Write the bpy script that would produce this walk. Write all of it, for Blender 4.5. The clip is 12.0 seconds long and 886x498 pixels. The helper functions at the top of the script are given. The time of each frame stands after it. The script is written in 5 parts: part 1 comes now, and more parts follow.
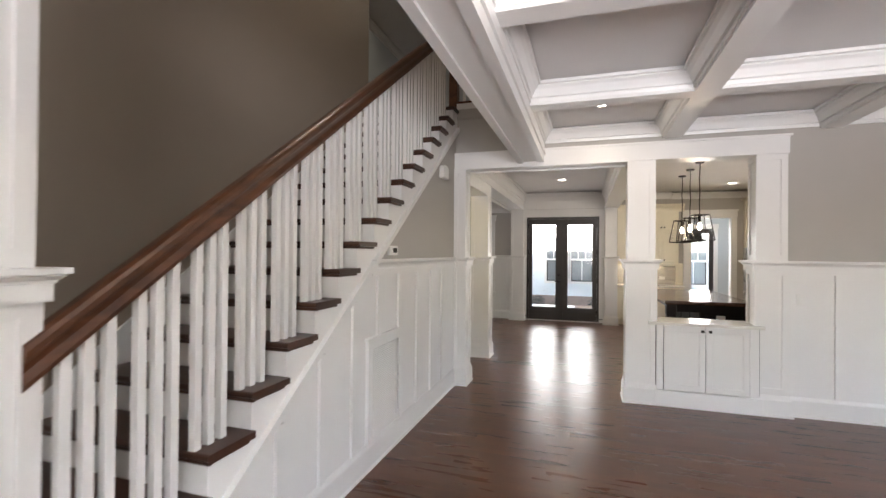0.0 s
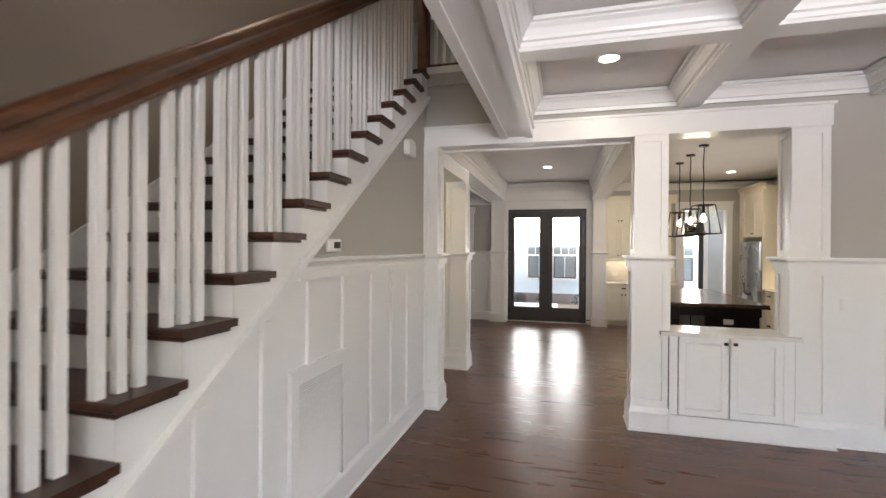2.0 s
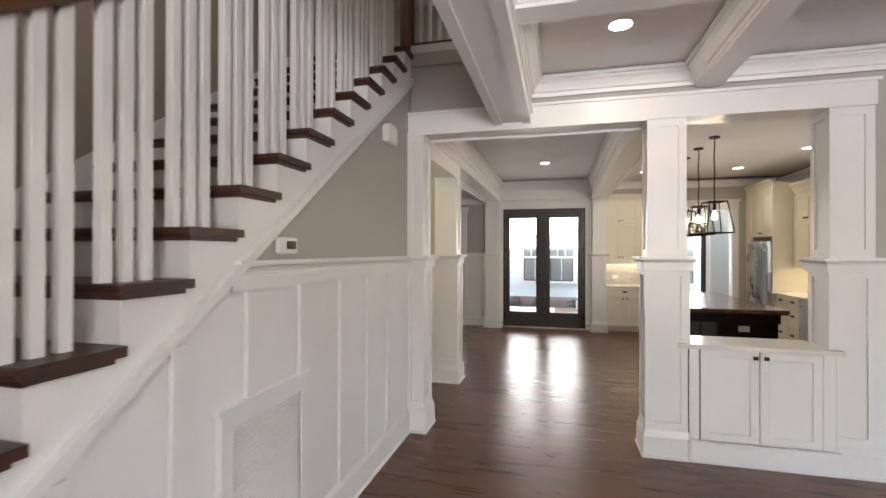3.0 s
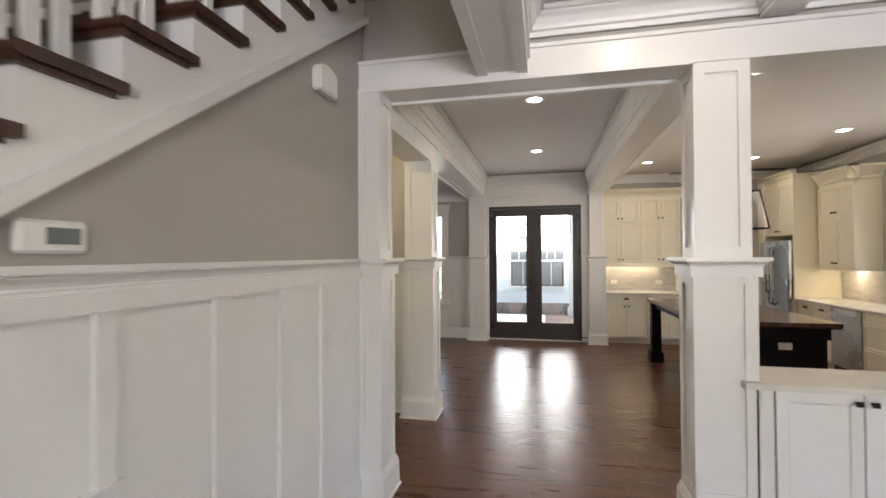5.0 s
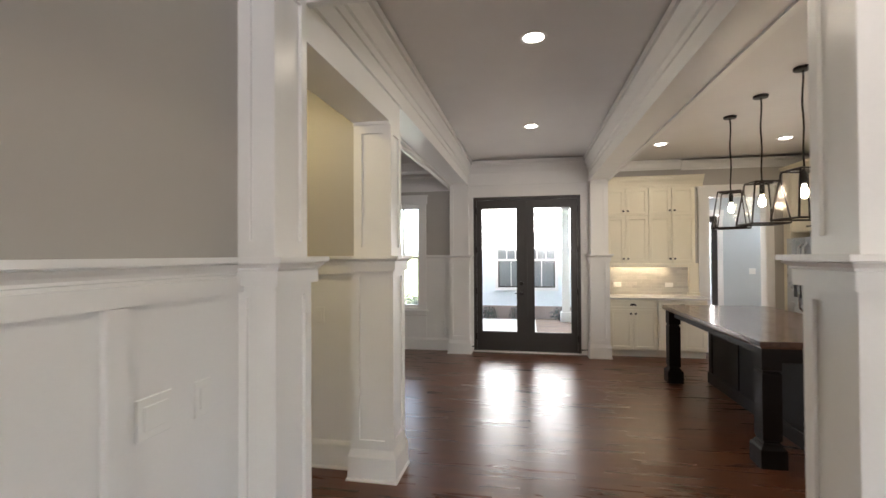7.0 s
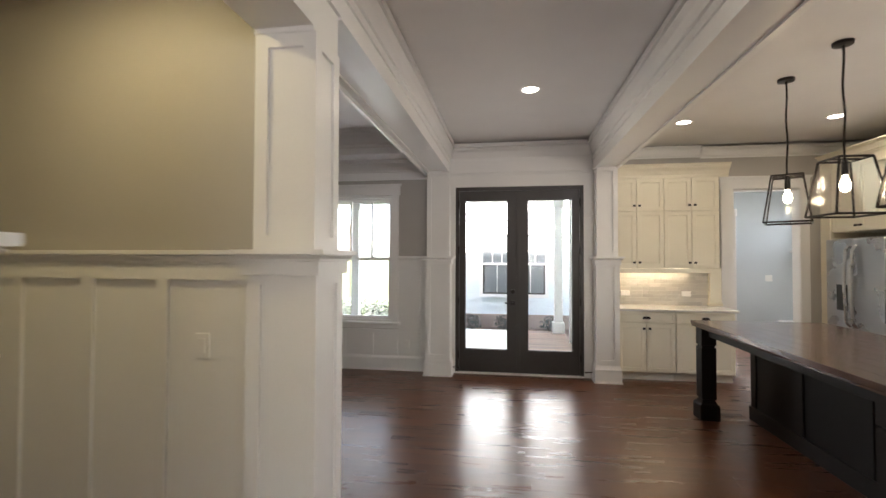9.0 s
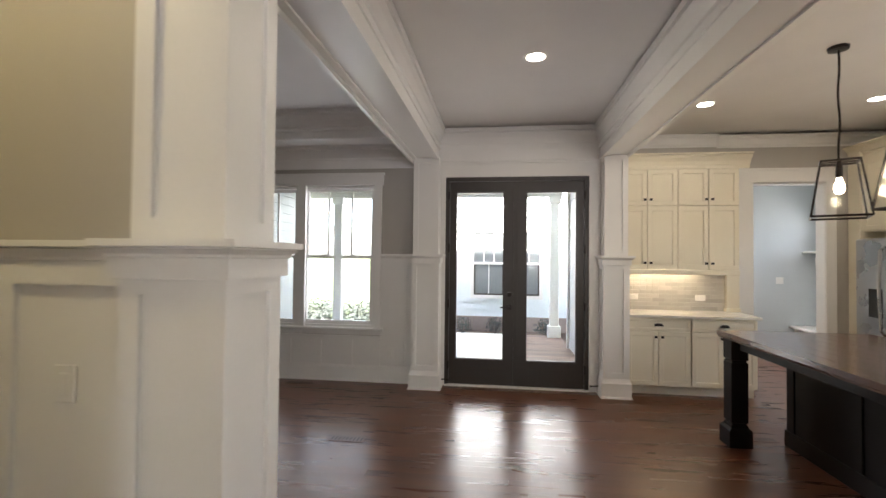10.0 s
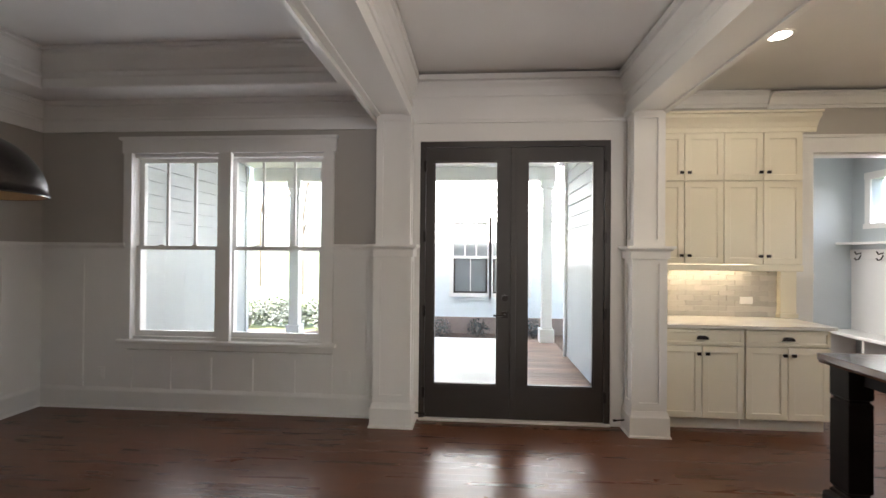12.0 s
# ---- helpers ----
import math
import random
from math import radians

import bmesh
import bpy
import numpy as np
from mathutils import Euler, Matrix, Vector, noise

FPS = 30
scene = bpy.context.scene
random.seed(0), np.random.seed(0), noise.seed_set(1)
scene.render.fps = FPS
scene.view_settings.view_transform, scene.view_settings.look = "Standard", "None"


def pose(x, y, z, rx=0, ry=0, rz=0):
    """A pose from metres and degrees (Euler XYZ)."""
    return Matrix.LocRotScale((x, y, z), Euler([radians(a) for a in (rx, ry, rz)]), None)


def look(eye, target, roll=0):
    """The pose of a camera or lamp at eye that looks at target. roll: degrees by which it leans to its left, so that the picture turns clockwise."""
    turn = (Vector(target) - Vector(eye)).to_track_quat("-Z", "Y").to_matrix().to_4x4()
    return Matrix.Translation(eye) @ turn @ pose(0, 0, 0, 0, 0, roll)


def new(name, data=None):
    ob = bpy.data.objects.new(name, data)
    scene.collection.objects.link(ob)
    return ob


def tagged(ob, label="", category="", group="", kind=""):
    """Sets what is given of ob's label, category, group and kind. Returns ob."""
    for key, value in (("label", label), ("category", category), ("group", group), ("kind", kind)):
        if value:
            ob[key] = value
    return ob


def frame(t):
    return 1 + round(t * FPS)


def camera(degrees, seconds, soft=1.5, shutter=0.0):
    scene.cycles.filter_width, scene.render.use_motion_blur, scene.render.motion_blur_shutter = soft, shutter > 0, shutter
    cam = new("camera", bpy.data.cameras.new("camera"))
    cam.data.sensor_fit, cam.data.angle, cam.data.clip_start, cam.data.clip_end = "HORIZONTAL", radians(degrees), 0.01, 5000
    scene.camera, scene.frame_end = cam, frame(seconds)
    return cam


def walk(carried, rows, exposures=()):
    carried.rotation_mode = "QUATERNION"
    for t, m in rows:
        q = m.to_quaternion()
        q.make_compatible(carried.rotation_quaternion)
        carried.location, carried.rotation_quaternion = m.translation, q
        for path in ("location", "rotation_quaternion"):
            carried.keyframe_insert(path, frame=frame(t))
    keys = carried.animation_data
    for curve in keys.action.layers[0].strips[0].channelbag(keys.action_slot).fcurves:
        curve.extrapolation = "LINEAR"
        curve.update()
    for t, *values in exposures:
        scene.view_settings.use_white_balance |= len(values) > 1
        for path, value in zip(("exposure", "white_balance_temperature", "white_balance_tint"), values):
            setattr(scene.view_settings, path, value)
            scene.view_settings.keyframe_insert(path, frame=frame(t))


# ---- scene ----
cam = camera(89.4, 12.0, 1.5, 0.7)
PATH = [
    (0, (0.26, 0.004, 1.629), (-0.344, 1.91, 1.644), 0.5),
    (0.5, (0.207, 0.241, 1.643), (-0.37, 2.156, 1.645), 0.3),
    (1, (0.148, 0.476, 1.643), (-0.4, 2.4, 1.64), 0.4),
    (1.5, (0.115, 0.724, 1.618), (-0.414, 2.652, 1.621), 0.4),
    (2, (0.083, 0.972, 1.628), (-0.433, 2.904, 1.624), 0.4),
    (2.5, (0.042, 1.258, 1.612), (-0.46, 3.194, 1.62), 0.2),
    (3, (0.016, 1.507, 1.614), (-0.478, 3.445, 1.623), 0.1),
    (5, (-0.126, 2.609, 1.591), (-0.557, 4.562, 1.619), -0.3),
    (5.5, (-0.173, 2.957, 1.59), (-0.587, 4.914, 1.623), -0.3),
    (6, (-0.199, 3.267, 1.586), (-0.597, 5.227, 1.616), -0.3),
    (6.5, (-0.224, 3.57, 1.58), (-0.607, 5.533, 1.607), -0.3),
    (7, (-0.239, 3.848, 1.577), (-0.61, 5.813, 1.602), -0.3),
    (9, (-0.367, 5.093, 1.535), (-0.665, 7.071, 1.579), 0.2),
    (9.5, (-0.407, 5.438, 1.532), (-0.682, 7.418, 1.576), 0.4),
    (10, (-0.453, 5.756, 1.529), (-0.704, 7.740, 1.569), 0.6),
    (10.5, (-0.505, 6.133, 1.528), (-0.726, 8.121, 1.561), 0.8),
    (11, (-0.52, 6.456, 1.519), (-0.724, 8.445, 1.548), 0.8),
    (11.5, (-0.575, 6.812, 1.499), (-0.745, 8.804, 1.526), 0.6),
    (12, (-0.595, 7.113, 1.504), (-0.743, 9.108, 1.52), 0.5),
]
walk(cam, [(t, look(eye, target, roll)) for t, eye, target, roll in PATH], [(0, 3.43)])

# ---------------------------------------------------------------- world and light
world = bpy.data.worlds.new("world")
scene.world = world
world.use_nodes = True
wn = world.node_tree.nodes
sky = wn.new("ShaderNodeTexSky")
sky.sky_type = "NISHITA"
sky.sun_disc = False
sky.sun_elevation, sky.sun_rotation = radians(52), radians(200)
sky.dust_density = 3.0
world.node_tree.links.new(sky.outputs[0], wn["Background"].inputs[0])
wn["Background"].inputs[1].default_value = 0.15

sun_data = bpy.data.lights.new("sun", "SUN")
sun_data.energy, sun_data.angle, sun_data.color = 5.0, radians(3), (1.0, 0.95, 0.88)
sun_lamp = new("sun", sun_data)
sun_lamp.matrix_world = look((0, 0, 30), (8, 17, 8))


def area(name, at, aim, sx, sy, watts, color=(1, 1, 1), shape="RECTANGLE", spread=180):
    d = bpy.data.lights.new(name, "AREA")
    d.shape, d.size, d.energy, d.color = shape, sx, watts, color
    if shape == "RECTANGLE":
        d.size_y = sy
    d.spread = radians(spread)
    o = new(name, d)
    o.matrix_world = look(at, aim)
    return o


DAY = (1.0, 0.93, 0.88)
DAYL = (0.965, 0.945, 0.995)
WARM = (1.0, 0.78, 0.52)
# daylight in the openings of the living room's outer walls
area("opening_fill", (5.16, 1.5, 1.6), (0, 1.5, 1.5), 1.15, 1.4, 0.3, DAYL)
area("opening_fill", (5.16, 4.0, 1.6), (0, 4.0, 1.5), 0.75, 1.4, 0.2, DAYL)
# south opening, unseen: lamp tilted up and narrowed to brighten the coffers
area("opening_fill", (2.2, -3.15, 1.7), (1.0, 3, 9.2), 3.5, 2.0, 45, DAYL, spread=110)
# fill light in an unseen opening added to the kitchen's east wall
area("opening_fill", (4.26, 8.2, 1.7), (0, 8.2, 1.3), 1.3, 1.1, 1.5, DAY)
# the back door and the dining window
area("opening_fill", (-0.26, 11.32, 1.35), (-0.26, 5, 0.6), 1.4, 2.0, 2.2, DAY)
area("opening_fill", (-2.9, 11.32, 1.55), (-2.9, 5, 0.8), 1.7, 1.6, 1.6, DAYL)

# ---------------------------------------------------------------- materials


def material(name, base, rough=0.5, metal=0.0, vary=0.06, scale=3.0, fine=60.0, bump=0.05, coat=0.0, spec=0.5, per=0.0):
    m = bpy.data.materials.new(name)
    m.use_nodes = True
    nt = m.node_tree
    n, l = nt.nodes, nt.links
    p = n["Principled BSDF"]
    p.inputs["Roughness"].default_value = rough
    p.inputs["Metallic"].default_value = metal
    p.inputs["Coat Weight"].default_value = coat
    p.inputs["Coat Roughness"].default_value = 0.12
    p.inputs["Specular IOR Level"].default_value = spec
    co = n.new("ShaderNodeTexCoord")
    big = n.new("ShaderNodeTexNoise")
    big.inputs["Scale"].default_value, big.inputs["Detail"].default_value = scale, 4
    small = n.new("ShaderNodeTexNoise")
    small.inputs["Scale"].default_value, small.inputs["Detail"].default_value = fine, 6
    l.new(co.outputs["Object"], big.inputs["Vector"])
    l.new(co.outputs["Object"], small.inputs["Vector"])
    mixn = n.new("ShaderNodeMix")
    mixn.data_type = "FLOAT"
    mixn.inputs[0].default_value = 0.4
    l.new(big.outputs["Fac"], mixn.inputs[2])
    l.new(small.outputs["Fac"], mixn.inputs[3])
    ramp = n.new("ShaderNodeMapRange")
    ramp.inputs["From Min"].default_value, ramp.inputs["From Max"].default_value = 0.3, 0.7
    ramp.inputs["To Min"].default_value, ramp.inputs["To Max"].default_value = 1 - vary, 1 + vary
    l.new(mixn.outputs[0], ramp.inputs["Value"])
    value = ramp.outputs[0]
    if per:
        info = n.new("ShaderNodeObjectInfo")
        isl = n.new("ShaderNodeNewGeometry")
        add = n.new("ShaderNodeMath")
        add.operation = "ADD"
        l.new(info.outputs["Random"], add.inputs[0])
        l.new(isl.outputs["Random Per Island"], add.inputs[1])
        fr = n.new("ShaderNodeMath")
        fr.operation = "FRACT"
        l.new(add.outputs[0], fr.inputs[0])
        pr = n.new("ShaderNodeMapRange")
        pr.inputs["To Min"].default_value, pr.inputs["To Max"].default_value = 1 - per, 1 + per
        l.new(fr.outputs[0], pr.inputs["Value"])
        mul = n.new("ShaderNodeMath")
        mul.operation = "MULTIPLY"
        l.new(value, mul.inputs[0])
        l.new(pr.outputs[0], mul.inputs[1])
        value = mul.outputs[0]
    vm = n.new("ShaderNodeVectorMath")
    vm.operation = "SCALE"
    vm.inputs[0].default_value = base
    l.new(value, vm.inputs["Scale"])
    l.new(vm.outputs[0], p.inputs["Base Color"])
    rr = n.new("ShaderNodeMapRange")
    rr.inputs["To Min"].default_value, rr.inputs["To Max"].default_value = max(0.02, rough - 0.08), min(1, rough + 0.08)
    l.new(big.outputs["Fac"], rr.inputs["Value"])
    l.new(rr.outputs[0], p.inputs["Roughness"])
    if bump:
        b = n.new("ShaderNodeBump")
        b.inputs["Strength"].default_value, b.inputs["Distance"].default_value = bump, 0.004
        l.new(small.outputs["Fac"], b.inputs["Height"])
        l.new(b.outputs[0], p.inputs["Normal"])
    return m


def wood(name, dark, light, rough, axis="x", grain=14.0, per=0.25, bump=0.08, coat=0.3, wave=0.0):
    """Stained wood: grain drawn out along one axis, with a tone of its own for each piece."""
    m = bpy.data.materials.new(name)
    m.use_nodes = True
    n, l = m.node_tree.nodes, m.node_tree.links
    p = n["Principled BSDF"]
    p.inputs["Coat Weight"].default_value = coat
    p.inputs["Coat Roughness"].default_value = 0.1
    co = n.new("ShaderNodeTexCoord")
    mp = n.new("ShaderNodeMapping")
    s = {"x": (0.12, 1, 1), "y": (1, 0.12, 1), "z": (1, 1, 0.12)}[axis]
    mp.inputs["Scale"].default_value = [grain * k for k in s]
    info = n.new("ShaderNodeObjectInfo")
    isl = n.new("ShaderNodeNewGeometry")
    add = n.new("ShaderNodeMath")
    add.operation = "ADD"
    l.new(info.outputs["Random"], add.inputs[0])
    l.new(isl.outputs["Random Per Island"], add.inputs[1])
    fr = n.new("ShaderNodeMath")
    fr.operation = "FRACT"
    l.new(add.outputs[0], fr.inputs[0])
    off = n.new("ShaderNodeVectorMath")
    off.operation = "SCALE"
    off.inputs[0].default_value = (37.0, 23.0, 11.0)
    l.new(fr.outputs[0], off.inputs["Scale"])
    sm = n.new("ShaderNodeVectorMath")
    l.new(co.outputs["Object"], sm.inputs[0])
    l.new(off.outputs[0], sm.inputs[1])
    l.new(sm.outputs[0], mp.inputs["Vector"])
    a = n.new("ShaderNodeTexNoise")
    a.inputs["Scale"].default_value, a.inputs["Detail"].default_value, a.inputs["Distortion"].default_value = 1.0, 8, 0.6
    l.new(mp.outputs[0], a.inputs["Vector"])
    c = n.new("ShaderNodeTexNoise")
    c.inputs["Scale"].default_value, c.inputs["Detail"].default_value = 1.1, 3
    l.new(co.outputs["Object"], c.inputs["Vector"])
    cr = n.new("ShaderNodeValToRGB")
    cr.color_ramp.elements[0].position, cr.color_ramp.elements[1].position = 0.3, 0.72
    cr.color_ramp.elements[0].color, cr.color_ramp.elements[1].color = (*dark, 1), (*light, 1)
    l.new(a.outputs["Fac"], cr.inputs[0])
    pr = n.new("ShaderNodeMapRange")
    pr.inputs["To Min"].default_value, pr.inputs["To Max"].default_value = 1 - per, 1 + per
    l.new(fr.outputs[0], pr.inputs["Value"])
    pc = n.new("ShaderNodeMapRange")
    pc.inputs["From Min"].default_value, pc.inputs["From Max"].default_value = 0.3, 0.7
    pc.inputs["To Min"].default_value, pc.inputs["To Max"].default_value = 0.85, 1.15
    l.new(c.outputs["Fac"], pc.inputs["Value"])
    mul = n.new("ShaderNodeMath")
    mul.operation = "MULTIPLY"
    l.new(pr.outputs[0], mul.inputs[0])
    l.new(pc.outputs[0], mul.inputs[1])
    vm = n.new("ShaderNodeVectorMath")
    vm.operation = "SCALE"
    l.new(cr.outputs[0], vm.inputs[0])
    l.new(mul.outputs[0], vm.inputs["Scale"])
    l.new(vm.outputs[0], p.inputs["Base Color"])
    rr = n.new("ShaderNodeMapRange")
    rr.inputs["To Min"].default_value, rr.inputs["To Max"].default_value = max(0.03, rough - 0.06), rough + 0.1
    l.new(a.outputs["Fac"], rr.inputs["Value"])
    l.new(rr.outputs[0], p.inputs["Roughness"])
    b = n.new("ShaderNodeBump")
    b.inputs["Strength"].default_value, b.inputs["Distance"].default_value = bump, 0.003
    l.new(a.outputs["Fac"], b.inputs["Height"])
    if wave:
        b2 = n.new("ShaderNodeBump")
        b2.inputs["Strength"].default_value, b2.inputs["Distance"].default_value = wave, 0.02
        wv = n.new("ShaderNodeTexNoise")
        wv.inputs["Scale"].default_value = 5.0
        l.new(co.outputs["Object"], wv.inputs["Vector"])
        l.new(wv.outputs["Fac"], b2.inputs["Height"])
        l.new(b.outputs[0], b2.inputs["Normal"])
        l.new(b2.outputs[0], p.inputs["Normal"])
        l.new(b2.outputs[0], p.inputs["Coat Normal"])
    else:
        l.new(b.outputs[0], p.inputs["Normal"])
    return m


def glow(name, color, strength):
    m = bpy.data.materials.new(name)
    m.use_nodes = True
    p = m.node_tree.nodes["Principled BSDF"]
    p.inputs["Base Color"].default_value = (*color, 1)
    p.inputs["Emission Color"].default_value = (*color, 1)
    p.inputs["Emission Strength"].default_value = strength
    return m


def glass(name, tint=(1.0, 1.0, 1.0), gloss=0.35):
    m = bpy.data.materials.new(name)
    m.use_nodes = True
    n, l = m.node_tree.nodes, m.node_tree.links
    n.remove(n["Principled BSDF"])
    tr = n.new("ShaderNodeBsdfTransparent")
    tr.inputs[0].default_value = (*tint, 1)
    gl = n.new("ShaderNodeBsdfGlossy")
    gl.inputs["Roughness"].default_value = 0.02
    lw = n.new("ShaderNodeLayerWeight")
    lw.inputs[0].default_value = 0.35
    fz = n.new("ShaderNodeMapRange")
    fz.inputs["To Min"].default_value, fz.inputs["To Max"].default_value = 0.012, gloss
    l.new(lw.outputs["Facing"], fz.inputs["Value"])
    mx = n.new("ShaderNodeMixShader")
    l.new(fz.outputs[0], mx.inputs[0])
    l.new(tr.outputs[0], mx.inputs[1])
    l.new(gl.outputs[0], mx.inputs[2])
    l.new(mx.outputs[0], n["Material Output"].inputs[0])
    return m


TRIM = material("white_trim_paint", (0.80, 0.79, 0.77), 0.32, vary=0.025, bump=0.02, fine=90)
WALL = material("greige_wall_paint", (0.435, 0.41, 0.375), 0.55, vary=0.03, bump=0.06, fine=220)
# colour of the stair wall, darker and browner than the greige walls
TAUPE = material("darker_taupe_wall", (0.32, 0.265, 0.215), 0.5, vary=0.06, scale=1.2, bump=0.06, fine=220)
CEIL = material("grey_ceiling_paint", (0.79, 0.775, 0.76), 0.7, vary=0.03, bump=0.05, fine=200)
BLUE = material("pale_blue_wall_paint", (0.52, 0.56, 0.58), 0.55, vary=0.03, bump=0.05, fine=200)
CREAM = material("cream_cabinet_paint", (0.78, 0.725, 0.585), 0.35, vary=0.025, bump=0.02, fine=80)
GAP = material("dark_joint", (0.05, 0.045, 0.04), 0.8, vary=0.1)
FLOOR = wood("dark_oak_floor", (0.082, 0.0285, 0.0125), (0.112, 0.041, 0.0185), 0.27, "x", 12, 0.12, 0.01, 0.0, wave=0.012)
FLOOR.node_tree.nodes["Principled BSDF"].inputs["Specular IOR Level"].default_value = 0.5
TREAD = wood("dark_oak_tread", (0.035, 0.014, 0.008), (0.075, 0.03, 0.016), 0.36, "x", 14, 0.12, 0.06, 0.0)
RAIL = wood("brown_handrail", (0.060, 0.022, 0.010), (0.135, 0.053, 0.024), 0.34, "y", 16, 0.05, 0.04, 0.0)
ISLE = wood("walnut_island_top", (0.04, 0.018, 0.012), (0.12, 0.058, 0.036), 0.2, "y", 12, 0.15, 0.06, 0.3)
ESPRESSO = material("espresso_paint", (0.011, 0.0075, 0.0065), 0.5, vary=0.2, bump=0.03, spec=0.16)
DOOR = material("dark_bronze_door", (0.030, 0.023, 0.020), 0.4, vary=0.15, bump=0.03)
BLACK = material("oil_rubbed_bronze", (0.022, 0.018, 0.016), 0.35, metal=0.7, vary=0.2)
DOME = material("dark_bronze_dome", (0.045, 0.04, 0.037), 0.35, metal=0.8, vary=0.25, scale=8)
COPPER = material("gilded_dome_lining", (0.55, 0.36, 0.2), 0.4, metal=0.6, vary=0.15)
STEEL = material("stainless_steel", (0.55, 0.56, 0.57), 0.28, metal=1.0, vary=0.05, bump=0.02)
STONE = material("pale_quartz", (0.74, 0.72, 0.67), 0.14, vary=0.06, scale=7, fine=40, bump=0.0)
TILE = material("grey_glazed_tile", (0.46, 0.44, 0.41), 0.18, vary=0.08, per=0.14, bump=0.02)
GROUT = material("pale_grout", (0.55, 0.53, 0.5), 0.85, vary=0.05)
PLASTIC = material("white_plastic", (0.80, 0.79, 0.76), 0.35, vary=0.02, bump=0.0)
SCREEN = material("grey_display", (0.05, 0.052, 0.05), 0.2, vary=0.05)
SIDING = material("white_siding", (0.47, 0.485, 0.49), 0.5, vary=0.03, per=0.03)
SIDING_BLUE = material("pale_blue_siding", (0.74, 0.80, 0.84), 0.5, vary=0.03, per=0.03)
BRICK = material("brown_brick", (0.30, 0.24, 0.21), 0.85, vary=0.15, per=0.25)
CONCRETE = material("pale_concrete", (0.66, 0.65, 0.62), 0.8, vary=0.08, scale=1.5)
MULCH = material("brown_mulch", (0.10, 0.065, 0.045), 0.95, vary=0.4, scale=20, bump=0.6)
GRASS = material("lawn", (0.10, 0.13, 0.05), 0.9, vary=0.3, scale=6, bump=0.5)
LEAF = material("shrub_leaf", (0.055, 0.066, 0.058), 0.6, vary=0.3, per=0.4)
CORD = material("brown_fabric_cord", (0.10, 0.075, 0.055), 0.8, vary=0.2)
BARK = material("bark", (0.13, 0.1, 0.08), 0.9, vary=0.3, bump=0.4)
ROOF = material("grey_shingle", (0.12, 0.12, 0.125), 0.9, vary=0.2, scale=10)
DECK = wood("brown_porch_boards", (0.12, 0.07, 0.05), (0.24, 0.15, 0.11), 0.55, "x", 10, 0.2, coat=0.0)
GLASS = glass("clear_glass")
LANTERN_GLASS = glass("thin_lantern_glass", gloss=0.10)
DARKGLASS = material("window_reflection_glass", (0.20, 0.22, 0.23), 0.08, vary=0.1, bump=0.0)
CAN = glow("can_light_lens", (1.0, 0.95, 0.86), 2.2)
BULB = glow("bulb_glow", (1.0, 0.84, 0.6), 4.0)
LED = glow("under_cabinet_strip", (1.0, 0.85, 0.6), 1.2)

# ---------------------------------------------------------------- building helpers


def B(bm, x0, x1, y0, y1, z0, z1):
    vs = [bm.verts.new((x, y, z)) for x in (x0, x1) for y in (y0, y1) for z in (z0, z1)]
    for f in ((0, 1, 3, 2), (4, 6, 7, 5), (0, 4, 5, 1), (2, 3, 7, 6), (0, 2, 6, 4), (1, 5, 7, 3)):
        bm.faces.new([vs[i] for i in f])
    return bm


def bx(x0, x1, y0, y1, z0, z1, bev=0.003):
    bm = B(bmesh.new(), x0, x1, y0, y1, z0, z1)
    if bev:
        bmesh.ops.bevel(bm, geom=list(bm.edges), offset=min(bev, 0.3 * min(x1 - x0, y1 - y0, z1 - z0)), segments=1, affect="EDGES")
    return bm


def mesh(name, bm, mat, smooth=False):
    bmesh.ops.recalc_face_normals(bm, faces=list(bm.faces))
    me = bpy.data.meshes.new(name)
    bm.to_mesh(me)
    bm.free()
    me.materials.append(mat)
    if smooth:
        for p in me.polygons:
            p.use_smooth = True
    return me


def part(name, bm, mat, parent, label="", smooth=False):
    o = new(name, mesh(name, bm, mat, smooth))
    o.parent = parent
    base = parent
    while base.parent:
        base = base.parent
    if parent.parent is None:
        o.matrix_parent_inverse = Matrix.Translation(parent.location).inverted()
    if label:
        o["label"] = label
    return o


def thing(name, at, label, category, group="", kind=""):
    o = new(name)
    o.empty_display_size = 0.1
    o.location = at
    return tagged(o, label, category, group, kind)


def structure(name, bm, mat, label="", category="", smooth=False):
    o = new(name, mesh(name, bm, mat, smooth))
    return tagged(o, label, category, "", "structure")


def single(name, bm, mat, label, category, group="", smooth=False):
    return tagged(new(name, mesh(name, bm, mat, smooth)), label, category, group)


def ring(bm, x0, x1, y0, y1, profile, sign):
    """A moulding mitred round a rectangle: profile points (out, z); sign 1 grows outwards, -1 inwards."""
    rows = []
    for u, z in profile:
        d = u * sign
        rows.append([bm.verts.new(v) for v in ((x0 - d, y0 - d, z), (x1 + d, y0 - d, z), (x1 + d, y1 + d, z), (x0 - d, y1 + d, z))])
    for a, b in zip(rows, rows[1:]):
        for i in range(4):
            bm.faces.new((a[i], a[(i + 1) % 4], b[(i + 1) % 4], b[i]))
    return bm


def capped_ring(bm, x0, x1, y0, y1, profile):
    n0 = len(bm.verts)
    ring(bm, x0, x1, y0, y1, profile, 1)
    bm.verts.ensure_lookup_table()
    bm.faces.new([bm.verts[n0 + i] for i in (3, 2, 1, 0)])
    k = len(bm.verts)
    bm.faces.new([bm.verts[k - 4 + i] for i in range(4)])
    return bm


